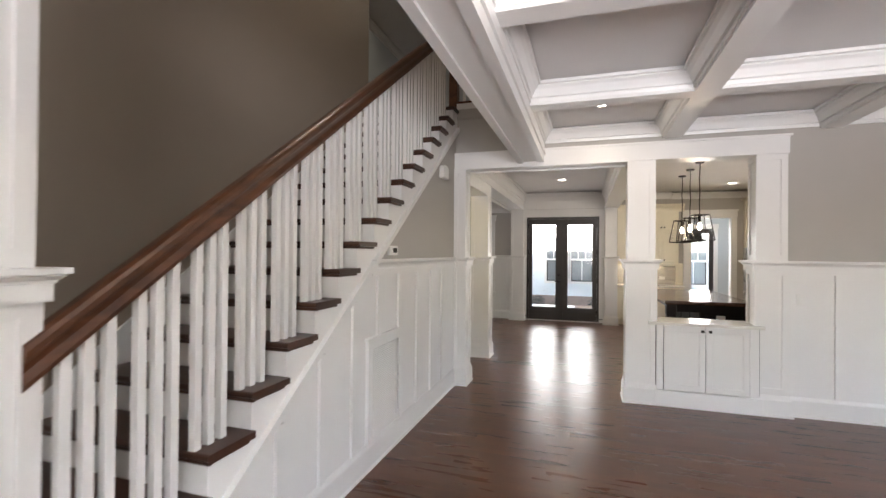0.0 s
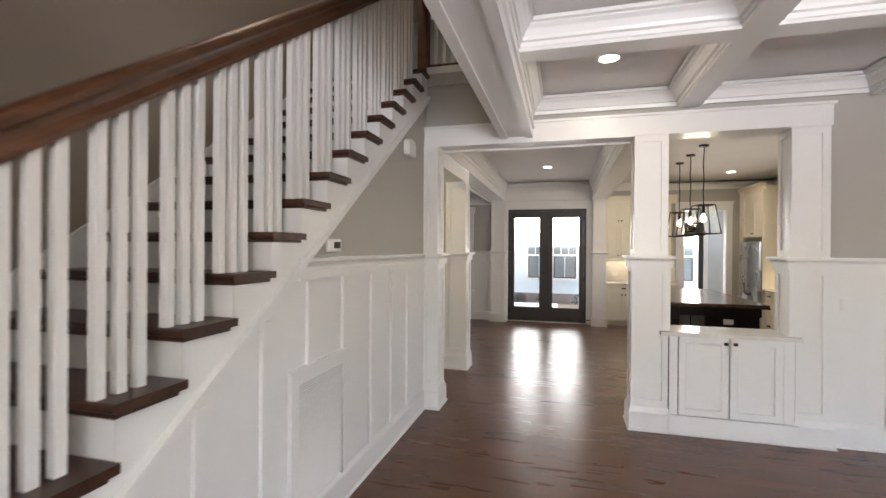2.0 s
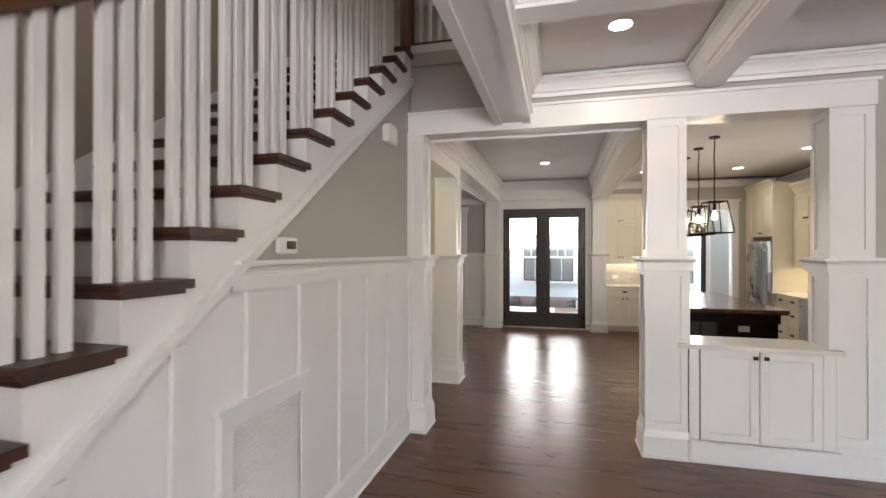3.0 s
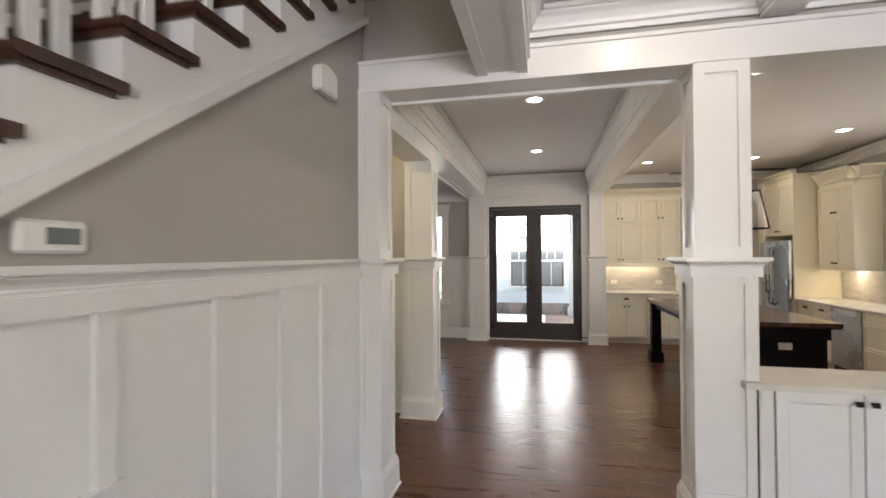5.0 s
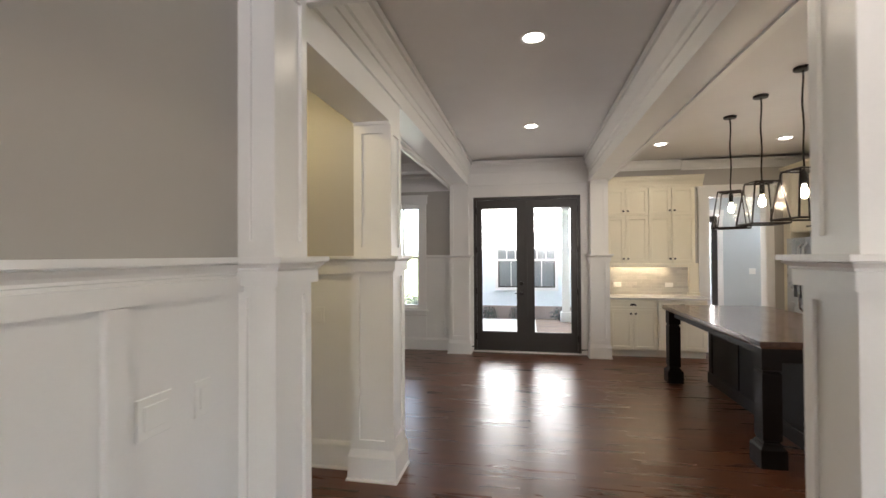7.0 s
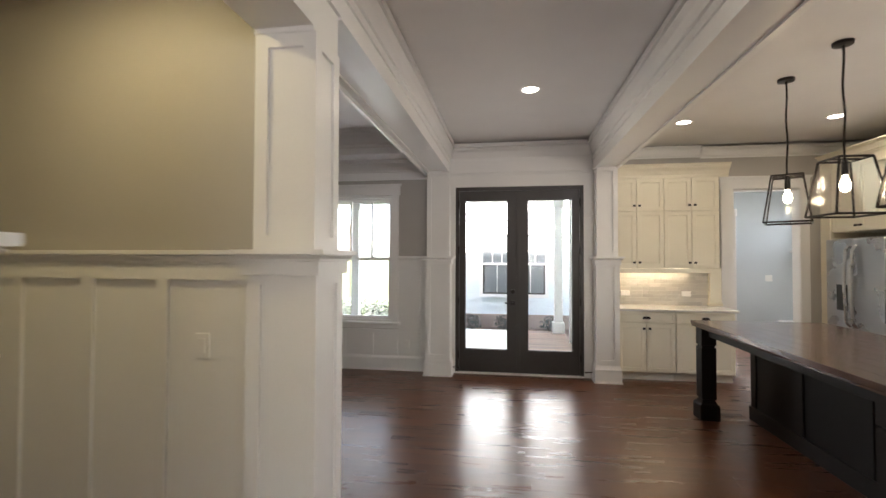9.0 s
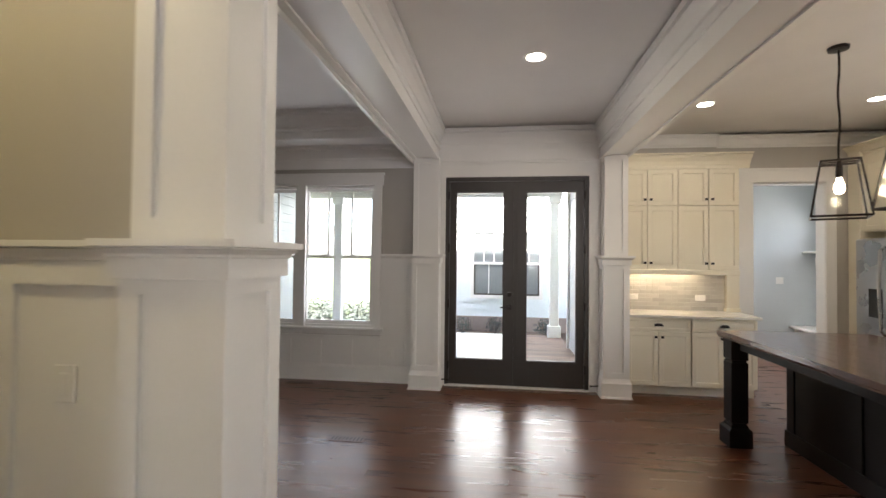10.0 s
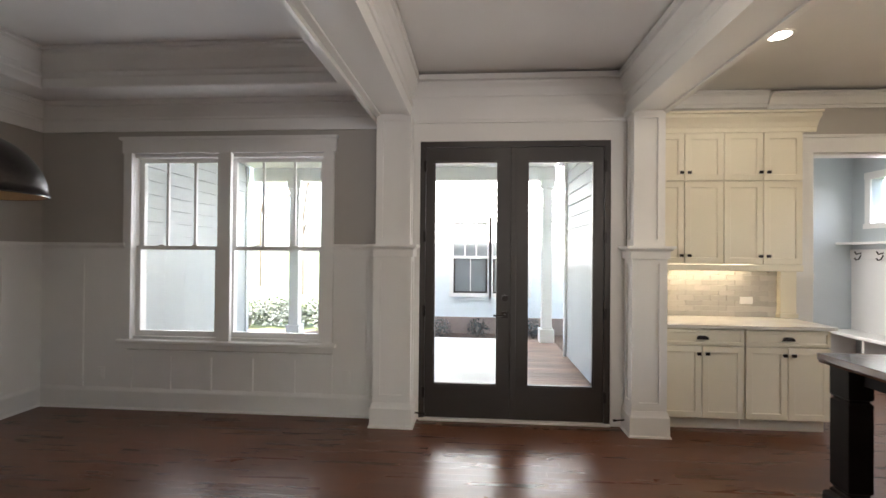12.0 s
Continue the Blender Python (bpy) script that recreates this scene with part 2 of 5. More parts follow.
def run(bm, a, b, out, profile):
    """A closed profile (out, z) drawn from a to b in plan; out is the way it stands off the wall."""
    ends = []
    for p in (a, b):
        ends.append([bm.verts.new((p[0] + out[0] * u, p[1] + out[1] * u, z)) for u, z in profile])
    k = len(profile)
    for i in range(k):
        bm.faces.new((ends[0][i], ends[0][(i + 1) % k], ends[1][(i + 1) % k], ends[1][i]))
    bm.faces.new(ends[0][::-1])
    bm.faces.new(ends[1])
    return bm


def prism(bm, pts, axis, a, b):
    """A polygon given in the two other axes, drawn out along one axis from a to b."""
    def at(p, w):
        return {"x": (w, p[0], p[1]), "y": (p[0], w, p[1]), "z": (p[0], p[1], w)}[axis]
    lo = [bm.verts.new(at(p, a)) for p in pts]
    hi = [bm.verts.new(at(p, b)) for p in pts]
    k = len(pts)
    for i in range(k):
        bm.faces.new((lo[i], lo[(i + 1) % k], hi[(i + 1) % k], hi[i]))
    bm.faces.new(lo[::-1])
    bm.faces.new(hi)
    return bm


def lathe(bm, at, profile, n=24, close=True):
    rows = []
    for r, z in profile:
        rows.append([bm.verts.new((at[0] + r * math.cos(2 * math.pi * i / n), at[1] + r * math.sin(2 * math.pi * i / n), at[2] + z)) for i in range(n)])
    for a, b in zip(rows, rows[1:]):
        for i in range(n):
            bm.faces.new((a[i], a[(i + 1) % n], b[(i + 1) % n], b[i]))
    if close:
        bm.faces.new(rows[0][::-1])
        bm.faces.new(rows[-1])
    return bm


def rod(bm, a, b, r, n=8):
    a, b = Vector(a), Vector(b)
    q = (b - a).to_track_quat("Z", "Y")
    rows = [[bm.verts.new(p + q @ Vector((r * math.cos(2 * math.pi * i / n), r * math.sin(2 * math.pi * i / n), 0))) for i in range(n)] for p in (a, b)]
    for i in range(n):
        bm.faces.new((rows[0][i], rows[0][(i + 1) % n], rows[1][(i + 1) % n], rows[1][i]))
    bm.faces.new(rows[0][::-1])
    bm.faces.new(rows[1])
    return bm


def tube(bm, pts, r, n=8):
    """One round tube that follows upright points."""
    rows = [[bm.verts.new(p + Vector((r * math.cos(2 * math.pi * i / n), r * math.sin(2 * math.pi * i / n), 0))) for i in range(n)] for p in pts]
    for a, b in zip(rows, rows[1:]):
        for i in range(n):
            bm.faces.new((a[i], a[(i + 1) % n], b[(i + 1) % n], b[i]))
    bm.faces.new(rows[0][::-1])
    bm.faces.new(rows[-1])
    return bm


def wall(name, axis, c0, c1, a, b, z0, z1, openings=(), mat=None, label="", category="wall"):
    """A wall of thickness c0..c1 that runs along axis from a to b; openings (from, to, bottom, top) go through it."""
    bm = bmesh.new()

    def put(s, e, lo, hi):
        if e - s > 1e-4 and hi - lo > 1e-4:
            if axis == "x":
                B(bm, s, e, c0, c1, lo, hi)
            else:
                B(bm, c0, c1, s, e, lo, hi)
    at = a
    for s, e, lo, hi in sorted(openings):
        put(at, s, z0, z1)
        put(s, e, z0, lo)
        put(s, e, hi, z1)
        at = e
    put(at, b, z0, z1)
    bmesh.ops.remove_doubles(bm, verts=list(bm.verts), dist=0.0001)
    return structure(name, bm, mat or WALL, label, category)


CROWN = [(0.0, 0.0), (0.010, 0.0), (0.014, 0.02), (0.006, 0.022), (0.006, 0.03), (0.026, 0.034), (0.03, 0.05), (0.055, 0.095), (0.078, 0.108), (0.070, 0.111), (0.070, 0.118), (0.092, 0.122), (0.092, 0.142), (0.0, 0.142)]
RAILP = [(0.0, 0.0), (0.012, 0.0), (0.012, 0.010), (0.018, 0.012), (0.018, 0.020), (0.024, 0.030), (0.034, 0.042), (0.036, 0.046), (0.029, 0.048), (0.029, 0.051), (0.046, 0.0525), (0.046, 0.072), (0.0, 0.072)]
BASEP = [(0.0, 0.0), (0.03, 0.0), (0.03, 0.012), (0.02, 0.02), (0.018, 0.165), (0.014, 0.178), (0.008, 0.19), (0.004, 0.2), (0.0, 0.2)]
RAIL_BOTTOM, APRON = 1.499, 1.455


def lift(profile, z):
    return [(u, v + z) for u, v in profile]


def column(name, x0, x1, y0, y1, top, label, faces="nwe", low=0.018):
    """A panelled square column: plinth, pedestal, moulded cap and slimmer shaft; faces: where panels show (n: -y, w: -x, e: +x, s: +y)."""
    c = thing(name, ((x0 + x1) / 2, (y0 + y1) / 2, 0), label, "column", "panelled columns")
    t = 0.014

    def panelled(nm, a0, a1, b0, b1, z0, z1, stile, foot, rail):
        part(nm, bx(a0, a1, b0, b1, z0, z1, 0), TRIM, c)
        fr = bmesh.new()
        for f in faces:
            if f in "ns":
                w0, w1 = (b0 - t, b0 - 0.0005) if f == "n" else (b1 + 0.0005, b1 + t)
                for s0, s1, q0, q1 in ((a0 - t, a0 + stile, z0, z1), (a1 - stile, a1 + t, z0, z1), (a0 + stile, a1 - stile, z0, z0 + foot), (a0 + stile, a1 - stile, z1 - rail, z1)):
                    B(fr, s0, s1, w0, w1, q0, q1)
            else:
                w0, w1 = (a0 - t, a0 - 0.0005) if f == "w" else (a1 + 0.0005, a1 + t)
                for s0, s1, q0, q1 in ((b0, b0 + stile, z0, z1), (b1 - stile, b1, z0, z1), (b0 + stile, b1 - stile, z0, z0 + foot), (b0 + stile, b1 - stile, z1 - rail, z1)):
                    B(fr, w0, w1, s0, s1, q0, q1)
        part("panel_frame", fr, TRIM, c)
    panelled("pedestal", x0 - low, x1 + low, y0 - low, y1 + low, 0.2, 1.465, 0.05, 0.08, 0.042)
    panelled("shaft", x0, x1, y0, y1, 1.571, top, 0.045, 0.06, 0.06)
    g = low + t
    part("plinth", capped_ring(bmesh.new(), x0, x1, y0, y1, [(g + 0.03, 0), (g + 0.03, 0.012), (g + 0.02, 0.02), (g + 0.018, 0.165), (g + 0.012, 0.18), (g + 0.006, 0.2), (g + 0.002, 0.215)]), TRIM, c)
    part("cap", capped_ring(bmesh.new(), x0, x1, y0, y1, [(g + 0.001, 1.4645), (g + 0.017, 1.4660), (g + 0.017, 1.5220), (g + 0.023, 1.5240), (g + 0.024, 1.5320), (g + 0.032, 1.5380), (g + 0.041, 1.5460), (g + 0.036, 1.5475), (g + 0.036, 1.5500), (g + 0.051, 1.5515), (g + 0.051, 1.5710)]), TRIM, c)
    return c

# ---------------------------------------------------------------- floor, walls, ceilings
bm = bmesh.new()
B(bm, -2.55, 5.35, -3.35, 5.56, -0.3, -0.012)
B(bm, -3.6, 4.45, 5.5605, 7.0, -0.3, -0.012)
B(bm, -4.95, 4.45, 7.0005, 11.3, -0.3, -0.012)
B(bm, 0.98, 4.45, 11.3005, 11.645, -0.3, -0.012)
structure("floor", bm, GAP, "dark subfloor below the boards", "floor")
structure("mudroom_floor", B(bmesh.new(), 0.9, 5.0, 11.6455, 14.3, -0.3, 0.0), FLOOR, "dark stained wooden floor of the mudroom", "floor")

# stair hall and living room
wall("wall_west", "y", -2.55, -2.4, -3.35, 5.17, 0, 6.0, mat=TAUPE, label="darker taupe wall behind the stairs")
wall("wall_south", "x", -3.35, -3.2, -2.55, 5.35, 0, 6.0, [(0.4, 4.0, 0.65, 2.75)], label="greige painted outer wall with a window opening")
wall("wall_east", "y", 5.2, 5.35, -3.2, 5.42, 0, 3.3, [(0.9, 2.1, 0.9, 2.35), (3.6, 4.4, 0.9, 2.35)], label="greige painted outer wall with two window openings")
# cross wall between the living room and the kitchen
wall("wall_cross", "x", 5.42, 5.56, -1.29, 5.35, 0, 3.3, [(-1.16, 0.74, 0, 2.68), (0.98, 1.95, 0.86, 2.68)], label="greige painted cross wall with a wide cased opening")
wall("wall_stairwell", "x", 5.40, 5.56, -1.29, -0.5, 3.3, 3.42, label="greige painted wall above the cased opening")
# closet and stair side wall, below the sloping stringer
S0, SK = 1.583, 0.706
bm = prism(bmesh.new(), [(1.02, 0), (5.40, 0), (5.40, S0 + SK * (5.40 - 3.171)), (1.02, S0 + SK * (1.02 - 3.171))], "x", -1.40, -1.29)
wall_stair = structure("wall_stair", bm, WALL, "greige wall with white wainscot below the stairs", "wall")
# hall: left side beyond the cross wall
wall("wall_alcove", "x", 7.0, 7.14, -4.8, -1.35, 0, 3.3, label="greige painted wall of the side passage")
wall("wall_alcove_end", "y", -3.6, -3.5, 5.56, 7.0, 0, 3.3, label="greige painted end wall of the side passage")
wall("wall_alcove_south", "x", 5.50, 5.60, -3.5, -1.31, 0, 3.3, label="greige painted wall of the side passage")
# dining room and rear wall
WX0, WX1, WZ0, WZ1 = -3.875, -1.99, 0.66, 2.42
wall("wall_north", "x", 11.15, 11.35, -4.95, 0.98, 0, 3.5, [(WX0, WX1, WZ0, WZ1), (-1.10, 0.575, 0, 2.5)], label="greige painted rear wall with a double door and window")
wall("wall_dining_west", "y", -4.95, -4.79, 7.0, 11.15, 0, 3.5, label="greige painted dining room wall")
# kitchen
wall("wall_kitchen_return", "y", 0.86, 0.98, 11.35, 14.3, -0.3, 3.5, label="outer wall of the rear wing")
wall("wall_kitchen_north", "x", 11.65, 11.8, 0.98, 4.45, 0, 3.5, [(2.61, 3.42, 0, 2.49)], label="greige painted kitchen wall with a cased doorway")
wall("wall_kitchen_east", "y", 4.3, 4.45, 5.56, 11.65, 0, 3.5, [(7.5, 8.9, 1.1, 2.3)], label="greige painted kitchen wall with an added, unseen opening for fill light")
wall("wall_mudroom_north", "x", 14.1, 14.25, 0.98, 5.0, 0, 3.3, [(2.80, 3.66, 0.0, 2.35)], BLUE, "pale blue painted mudroom wall with an outer door")
wall("wall_mudroom_east", "y", 4.9, 5.05, 11.8, 14.1, 0, 3.3, [(13.25, 13.77, 1.96, 2.58)], BLUE, "pale blue painted mudroom wall with a small high window")
wall("wall_mudroom_south", "x", 11.8, 11.85, 3.55, 4.9, 0, 3.3, mat=BLUE, label="pale blue painted mudroom wall")
structure("ceiling_mudroom", B(bmesh.new(), 0.9, 5.05, 11.65, 14.25, 3.0, 3.1), CEIL, "grey painted mudroom ceiling", "ceiling")

# ceilings
structure("ceiling_living", B(bmesh.new(), -0.42, 5.35, -3.3, 5.42, 3.09, 3.3), CEIL, "grey painted coffered ceiling field", "ceiling")
# added slab, out of view: keeps direct sun out of the south opening
structure("sun_blocker_south", B(bmesh.new(), -2.6, 5.6, -6.6, -3.36, 2.80, 2.95), CEIL, "unseen plain slab added to block the sun at the south opening", "roof")
structure("ceiling_foyer", B(bmesh.new(), -2.4, -0.5, -3.3, 0.72, 2.85, 3.4), CEIL, "grey painted foyer ceiling", "ceiling")
structure("ceiling_hall", B(bmesh.new(), -1.40, 0.9, 5.56, 11.15, 3.11, 3.3), CEIL, "grey taupe painted hall ceiling", "ceiling")
structure("ceiling_kitchen", B(bmesh.new(), 0.9, 4.45, 5.56, 11.65, 3.10, 3.3), CEIL, "grey taupe painted kitchen ceiling", "ceiling")
structure("ceiling_alcove", B(bmesh.new(), -3.5, -1.40, 5.56, 7.0, 2.9, 3.3), CEIL, "grey painted ceiling of the side passage", "ceiling")
structure("ceiling_dining", B(bmesh.new(), -4.95, -1.40, 7.0, 11.15, 3.22, 3.4), CEIL, "grey painted tray ceiling", "ceiling")
bm = bmesh.new()
TX0, TX1, TY0, TY1 = -4.38, -1.74, 7.60, 10.73
B(bm, -4.79, TX0, 7.14, 11.15, 2.90, 3.22)
B(bm, TX1, -1.46, 7.14, 11.15, 2.90, 3.22)
B(bm, TX0, TX1, 7.14, TY0, 2.90, 3.22)
B(bm, TX0, TX1, TY1, 11.15, 2.90, 3.22)
structure("ceiling_dining_soffit", bm, CEIL, "grey painted border of the tray ceiling", "ceiling")
structure("ceiling_stairwell", B(bmesh.new(), -3.9, 0.2, -3.3, 9.2, 6.0, 6.2), CEIL, "grey painted ceiling high above the stairs", "ceiling")

# upper floor seen above the stairs
structure("upper_floor", B(bmesh.new(), -3.8, -0.5, 5.56, 9.2, 3.30, 3.42), FLOOR, "dark wooden upper landing", "floor")
wall("wall_upper_west", "y", -3.8, -3.65, 5.17, 9.2, 3.42, 6.0, mat=BLUE, label="pale grey upper hall wall")
wall("wall_upper_return", "x", 5.05, 5.17, -3.8, -2.55, 3.42, 6.0, mat=WALL, label="greige upper hall wall")
wall("wall_upper_north", "x", 9.2, 9.35, -3.8, 0.2, 3.42, 6.0, mat=BLUE, label="pale grey upper hall end wall")
wall("wall_upper_east", "y", -0.5, -0.35, -3.3, 9.2, 3.3, 6.0, mat=WALL, label="greige stairwell wall above the beam")
bm = run(bmesh.new(), (-3.65, 5.17), (-3.65, 9.2), (1, 0), lift(CROWN, 5.83))
structure("trim_upper_crown", bm, TRIM, "white crown moulding in the upper hall", "trim")

# ---------------------------------------------------------------- coffered ceiling of the living room
bm = bmesh.new()
BX = [(1.07, 1.25), (2.50, 2.68), (3.93, 4.11)]
BY = [(3.90, 4.07), (2.33, 2.50), (0.76, 0.93), (-0.81, -0.64), (-2.38, -2.21)]
ZB, ZC = 2.90, 3.09
for a, b in BX:
    B(bm, a, b, -3.2, 5.40, ZB, ZC - 0.001)
for a, b in BY:
    xs = [-0.2] + [v for p in BX for v in p] + [5.2]
    for s, e in zip(xs[::2], xs[1::2]):
        B(bm, s, e, a, b, ZB, ZC - 0.001)
structure("ceiling_coffer_beams", bm, TRIM, "white painted coffer beams", "ceiling beam")
xs = [-0.2] + [v for p in BX for v in p] + [5.2]
ys = sorted([v for p in BY for v in p] + [-3.2, 5.40])
bm = bmesh.new()
for cx0, cx1 in zip(xs[::2], xs[1::2]):
    for cy0, cy1 in zip(ys[::2], ys[1::2]):
        ring(bm, cx0, cx1, cy0, cy1, [(0, ZB + 0.022), (0.010, ZB + 0.022), (0.014, ZB + 0.044), (0.005, ZB + 0.047), (0.005, ZB + 0.055), (0.026, ZB + 0.06), (0.034, ZB + 0.08), (0.055, ZB + 0.115), (0.080, ZB + 0.135), (0.072, ZB + 0.138), (0.072, ZB + 0.146), (0.098, ZB + 0.15), (0.098, ZB + 0.174), (0.004, ZB + 0.174)], -1)
structure("ceiling_coffer_crown", bm, TRIM, "white crown moulding inside each coffer", "trim")
# edge beam beside the stairwell
bm = prism(bmesh.new(), [(-0.505, 2.692), (-0.44, 2.692), (-0.44, 2.71), (-0.27, 2.71), (-0.27, 2.692), (-0.20, 2.692), (-0.20, 2.775), (-0.184, 2.778), (-0.184, 2.80), (-0.20, 2.803), (-0.20, 3.30), (-0.50, 3.30), (-0.50, 2.83), (-0.516, 2.828), (-0.516, 2.80), (-0.505, 2.798)], "y", -3.2, 5.40)
structure("beam_stairwell", bm, TRIM, "white panelled edge beam beside the stairs", "ceiling beam")

# ---------------------------------------------------------------- casing of the cross wall
column("column", 0.723, 0.979, 5.362, 5.576, 2.66, "white panelled square column beside the pass-through counter", "nwe")
column("pilaster", -1.285, -1.155, 5.345, 5.575, 2.66, "white pilaster ending the stair wainscot", "ne", 0.012)
column("pilaster", 1.947, 2.196, 5.362, 5.600, 2.66, "white panelled pilaster beside the pass-through", "nw", 0.012)
bm = bmesh.new()
B(bm, -1.30, 2.225, 5.345, 5.60, 2.662, 2.835)
B(bm, -1.305, 2.245, 5.33, 5.418, 2.8355, 2.858)
B(bm, -1.30, 0.70, 5.325, 5.3445, 2.648, 2.672)
B(bm, -1.155, 0.722, 5.585, 5.63, 2.643, 2.6615)
structure("trim_header", bm, TRIM, "white flat header casing over the wide opening", "trim")

# wainscot of the living room's cross wall
bm = bmesh.new()
B(bm, 2.24, 5.2, 5.405, 5.42, 0.2, RAIL_BOTTOM)
structure("trim_wainscot_board", bm, TRIM, "white wainscot backing board", "trim")
bm = bmesh.new()
run(bm, (2.24, 5.405), (5.2, 5.405), (0, -1), lift(RAILP, RAIL_BOTTOM))
B(bm, 2.24, 5.2, 5.386, 5.4045, 1.43, RAIL_BOTTOM)
run(bm, (2.25, 5.405), (5.2, 5.405), (0, -1), BASEP)
x = 2.62
while x < 5.1:
    B(bm, x, x + 0.07, 5.386, 5.4045, 0.2, 1.43)
    x += 0.42
structure("trim_wainscot", bm, TRIM, "white chair rail, battens and baseboard", "trim")
# frieze crown on the side walls of the living room is part of the coffers

# ---------------------------------------------------------------- stair wainscot
bm = prism(bmesh.new(), [(1.20, 0.19), (5.33, 0.19), (5.33, RAIL_BOTTOM), (3.065, RAIL_BOTTOM)], "x", -1.2895, -1.278)
part("wainscot_board", bm, TRIM, wall_stair)
part("baseboard", run(bmesh.new(), (-1.278, 1.0), (-1.278, 5.33), (1, 0), BASEP), TRIM, wall_stair)
part("chair_rail", run(bmesh.new(), (-1.288, 3.09), (-1.288, 5.35), (1, 0), lift(RAILP, RAIL_BOTTOM)), TRIM, wall_stair)
part("apron", B(bmesh.new(), -1.2775, -1.257, 3.06, 5.33, APRON - 0.01, RAIL_BOTTOM), TRIM, wall_stair)
for y in (1.60, 2.0, 2.40, 2.795, 3.18, 3.585, 4.025, 4.43, 4.81):
    z1 = min(APRON - 0.01, S0 + SK * (y - 0.03 - 3.171) - 0.02)
    z0 = 0.975 if y == 3.18 else 0.2
    part("batten", bx(-1.2775, -1.258, y - 0.032, y + 0.032, z0, z1, 0.002), TRIM, wall_stair)


def slope(bm, y0, y1, lo, hi, x0, x1):
    """A band along the stair's slope, lo..hi above the lower edge of the stringer."""
    def z(y):
        return S0 + SK * (y - 3.171)
    return prism(bm, [(y0, z(y0) + lo), (y1, z(y1) + lo), (y1, z(y1) + hi), (y0, z(y0) + hi)], "x", x0, x1)


# ---------------------------------------------------------------- staircase
RUN, RISE, N = 0.2625, 0.189, 18
stairs = thing("staircase", (-1.85, 1.0, 0), "straight wooden staircase with dark treads and white risers", "staircase")


def nose(k):
    return 1.517 + RUN * (k - 4)


# closed white stringer face, stepped along its top
pts = [(nose(2) + 0.03, 0.0)]
for k in range(2, N):
    pts.append((nose(k) + 0.03, RISE * k - 0.034))
    pts.append((nose(k + 1) + 0.03, RISE * k - 0.034))
pts.append((nose(N) + 0.03, RISE * N - 0.034))
pts += [(5.56, RISE * N - 0.034), (5.56, S0 + SK * (5.56 - 3.171) + 0.0), (1.1, S0 + SK * (1.1 - 3.171)), (1.1, 0.0)]
part("stringer", prism(bmesh.new(), pts, "x", -1.42, -1.283), TRIM, stairs)
part("stringer_trim", slope(bmesh.new(), 1.0, 5.50, -0.02, 0.03, -1.2825, -1.248), TRIM, stairs)
for k in range(1, N + 1):
    y = nose(k)
    z = RISE * k
    bm = bmesh.new()
    B(bm, -2.39, -1.4205 if k > 1 else -1.64, y + 0.03, y + 0.046, z - RISE, z - 0.034)
    part("riser", bm, TRIM, stairs)
    if k < N:
        bm = bmesh.new()
        pr = [(y + 0.012, z - 0.033), (y + 0.003, z - 0.026), (y, z - 0.016), (y + 0.003, z - 0.005), (y + 0.012, z), (y + RUN + 0.029, z), (y + RUN + 0.029, z - 0.033)]
        prism(bm, pr, "x", -2.39, -1.255 if k > 1 else -1.64)
        part("tread", bm, TREAD, stairs)
        cv = bmesh.new()
        if k == 1:
            continue
        B(cv, -2.39, -1.262, y + 0.014, y + 0.0295, z - 0.05, z - 0.0335)
        B(cv, -1.2825, -1.268, y + 0.0295, y + RUN, z - 0.05, z - 0.0345)
        part("cove", cv, TREAD, stairs)
part("landing_tread", B(bmesh.new(), -2.39, -1.255, nose(N), 5.555, RISE * N - 0.033, RISE * N), TREAD, stairs)
# skirt board on the far wall
part("skirt_board", slope(bmesh.new(), 1.0, 5.17, 0.12, 0.42, -2.4, -2.385), TRIM, stairs)

balustrade = thing("stair_balustrade", (-1.36, 1.0, 0.2), "brown wooden handrail on square white balusters", "balustrade")
HZ, HK = 1.916, 0.708


def rail_z(y):
    return HZ + HK * (y - 1.712)


bal = None
for k in range(2, N):
    for j in range(3):
        y = nose(k) + 0.032 + 0.073 * j
        z0, z1 = RISE * k, rail_z(y) - 0.09
        bm = prism(bmesh.new(), [(y - 0.0175, z0), (y + 0.0175, z0), (y + 0.0175, z1 + 0.0125), (y - 0.0175, z1 - 0.0125)], "x", -1.3775, -1.3425)
        part("baluster", bm, TRIM, balustrade)
y0, y1 = 0.90, 5.42
prof = [(-0.030, -0.135), (0.030, -0.135), (0.034, -0.115), (0.024, -0.085), (0.030, -0.06), (0.038, -0.045), (0.040, -0.022), (0.032, -0.006), (0.016, 0.004), (-0.016, 0.004), (-0.032, -0.006), (-0.040, -0.022), (-0.038, -0.045), (-0.030, -0.06), (-0.024, -0.085), (-0.034, -0.115)]
bm = bmesh.new()
ends = [[bm.verts.new((-1.36 + u, y, rail_z(y) + v * 1.05)) for u, v in prof] for y in (y0, y1)]
for i in range(len(prof)):
    j = (i + 1) % len(prof)
    bm.faces.new((ends[0][i], ends[0][j], ends[1][j], ends[1][i]))
bm.faces.new(ends[0])
bm.faces.new(ends[1][::-1])
part("handrail", bm, RAIL, balustrade, "brown varnished handrail")

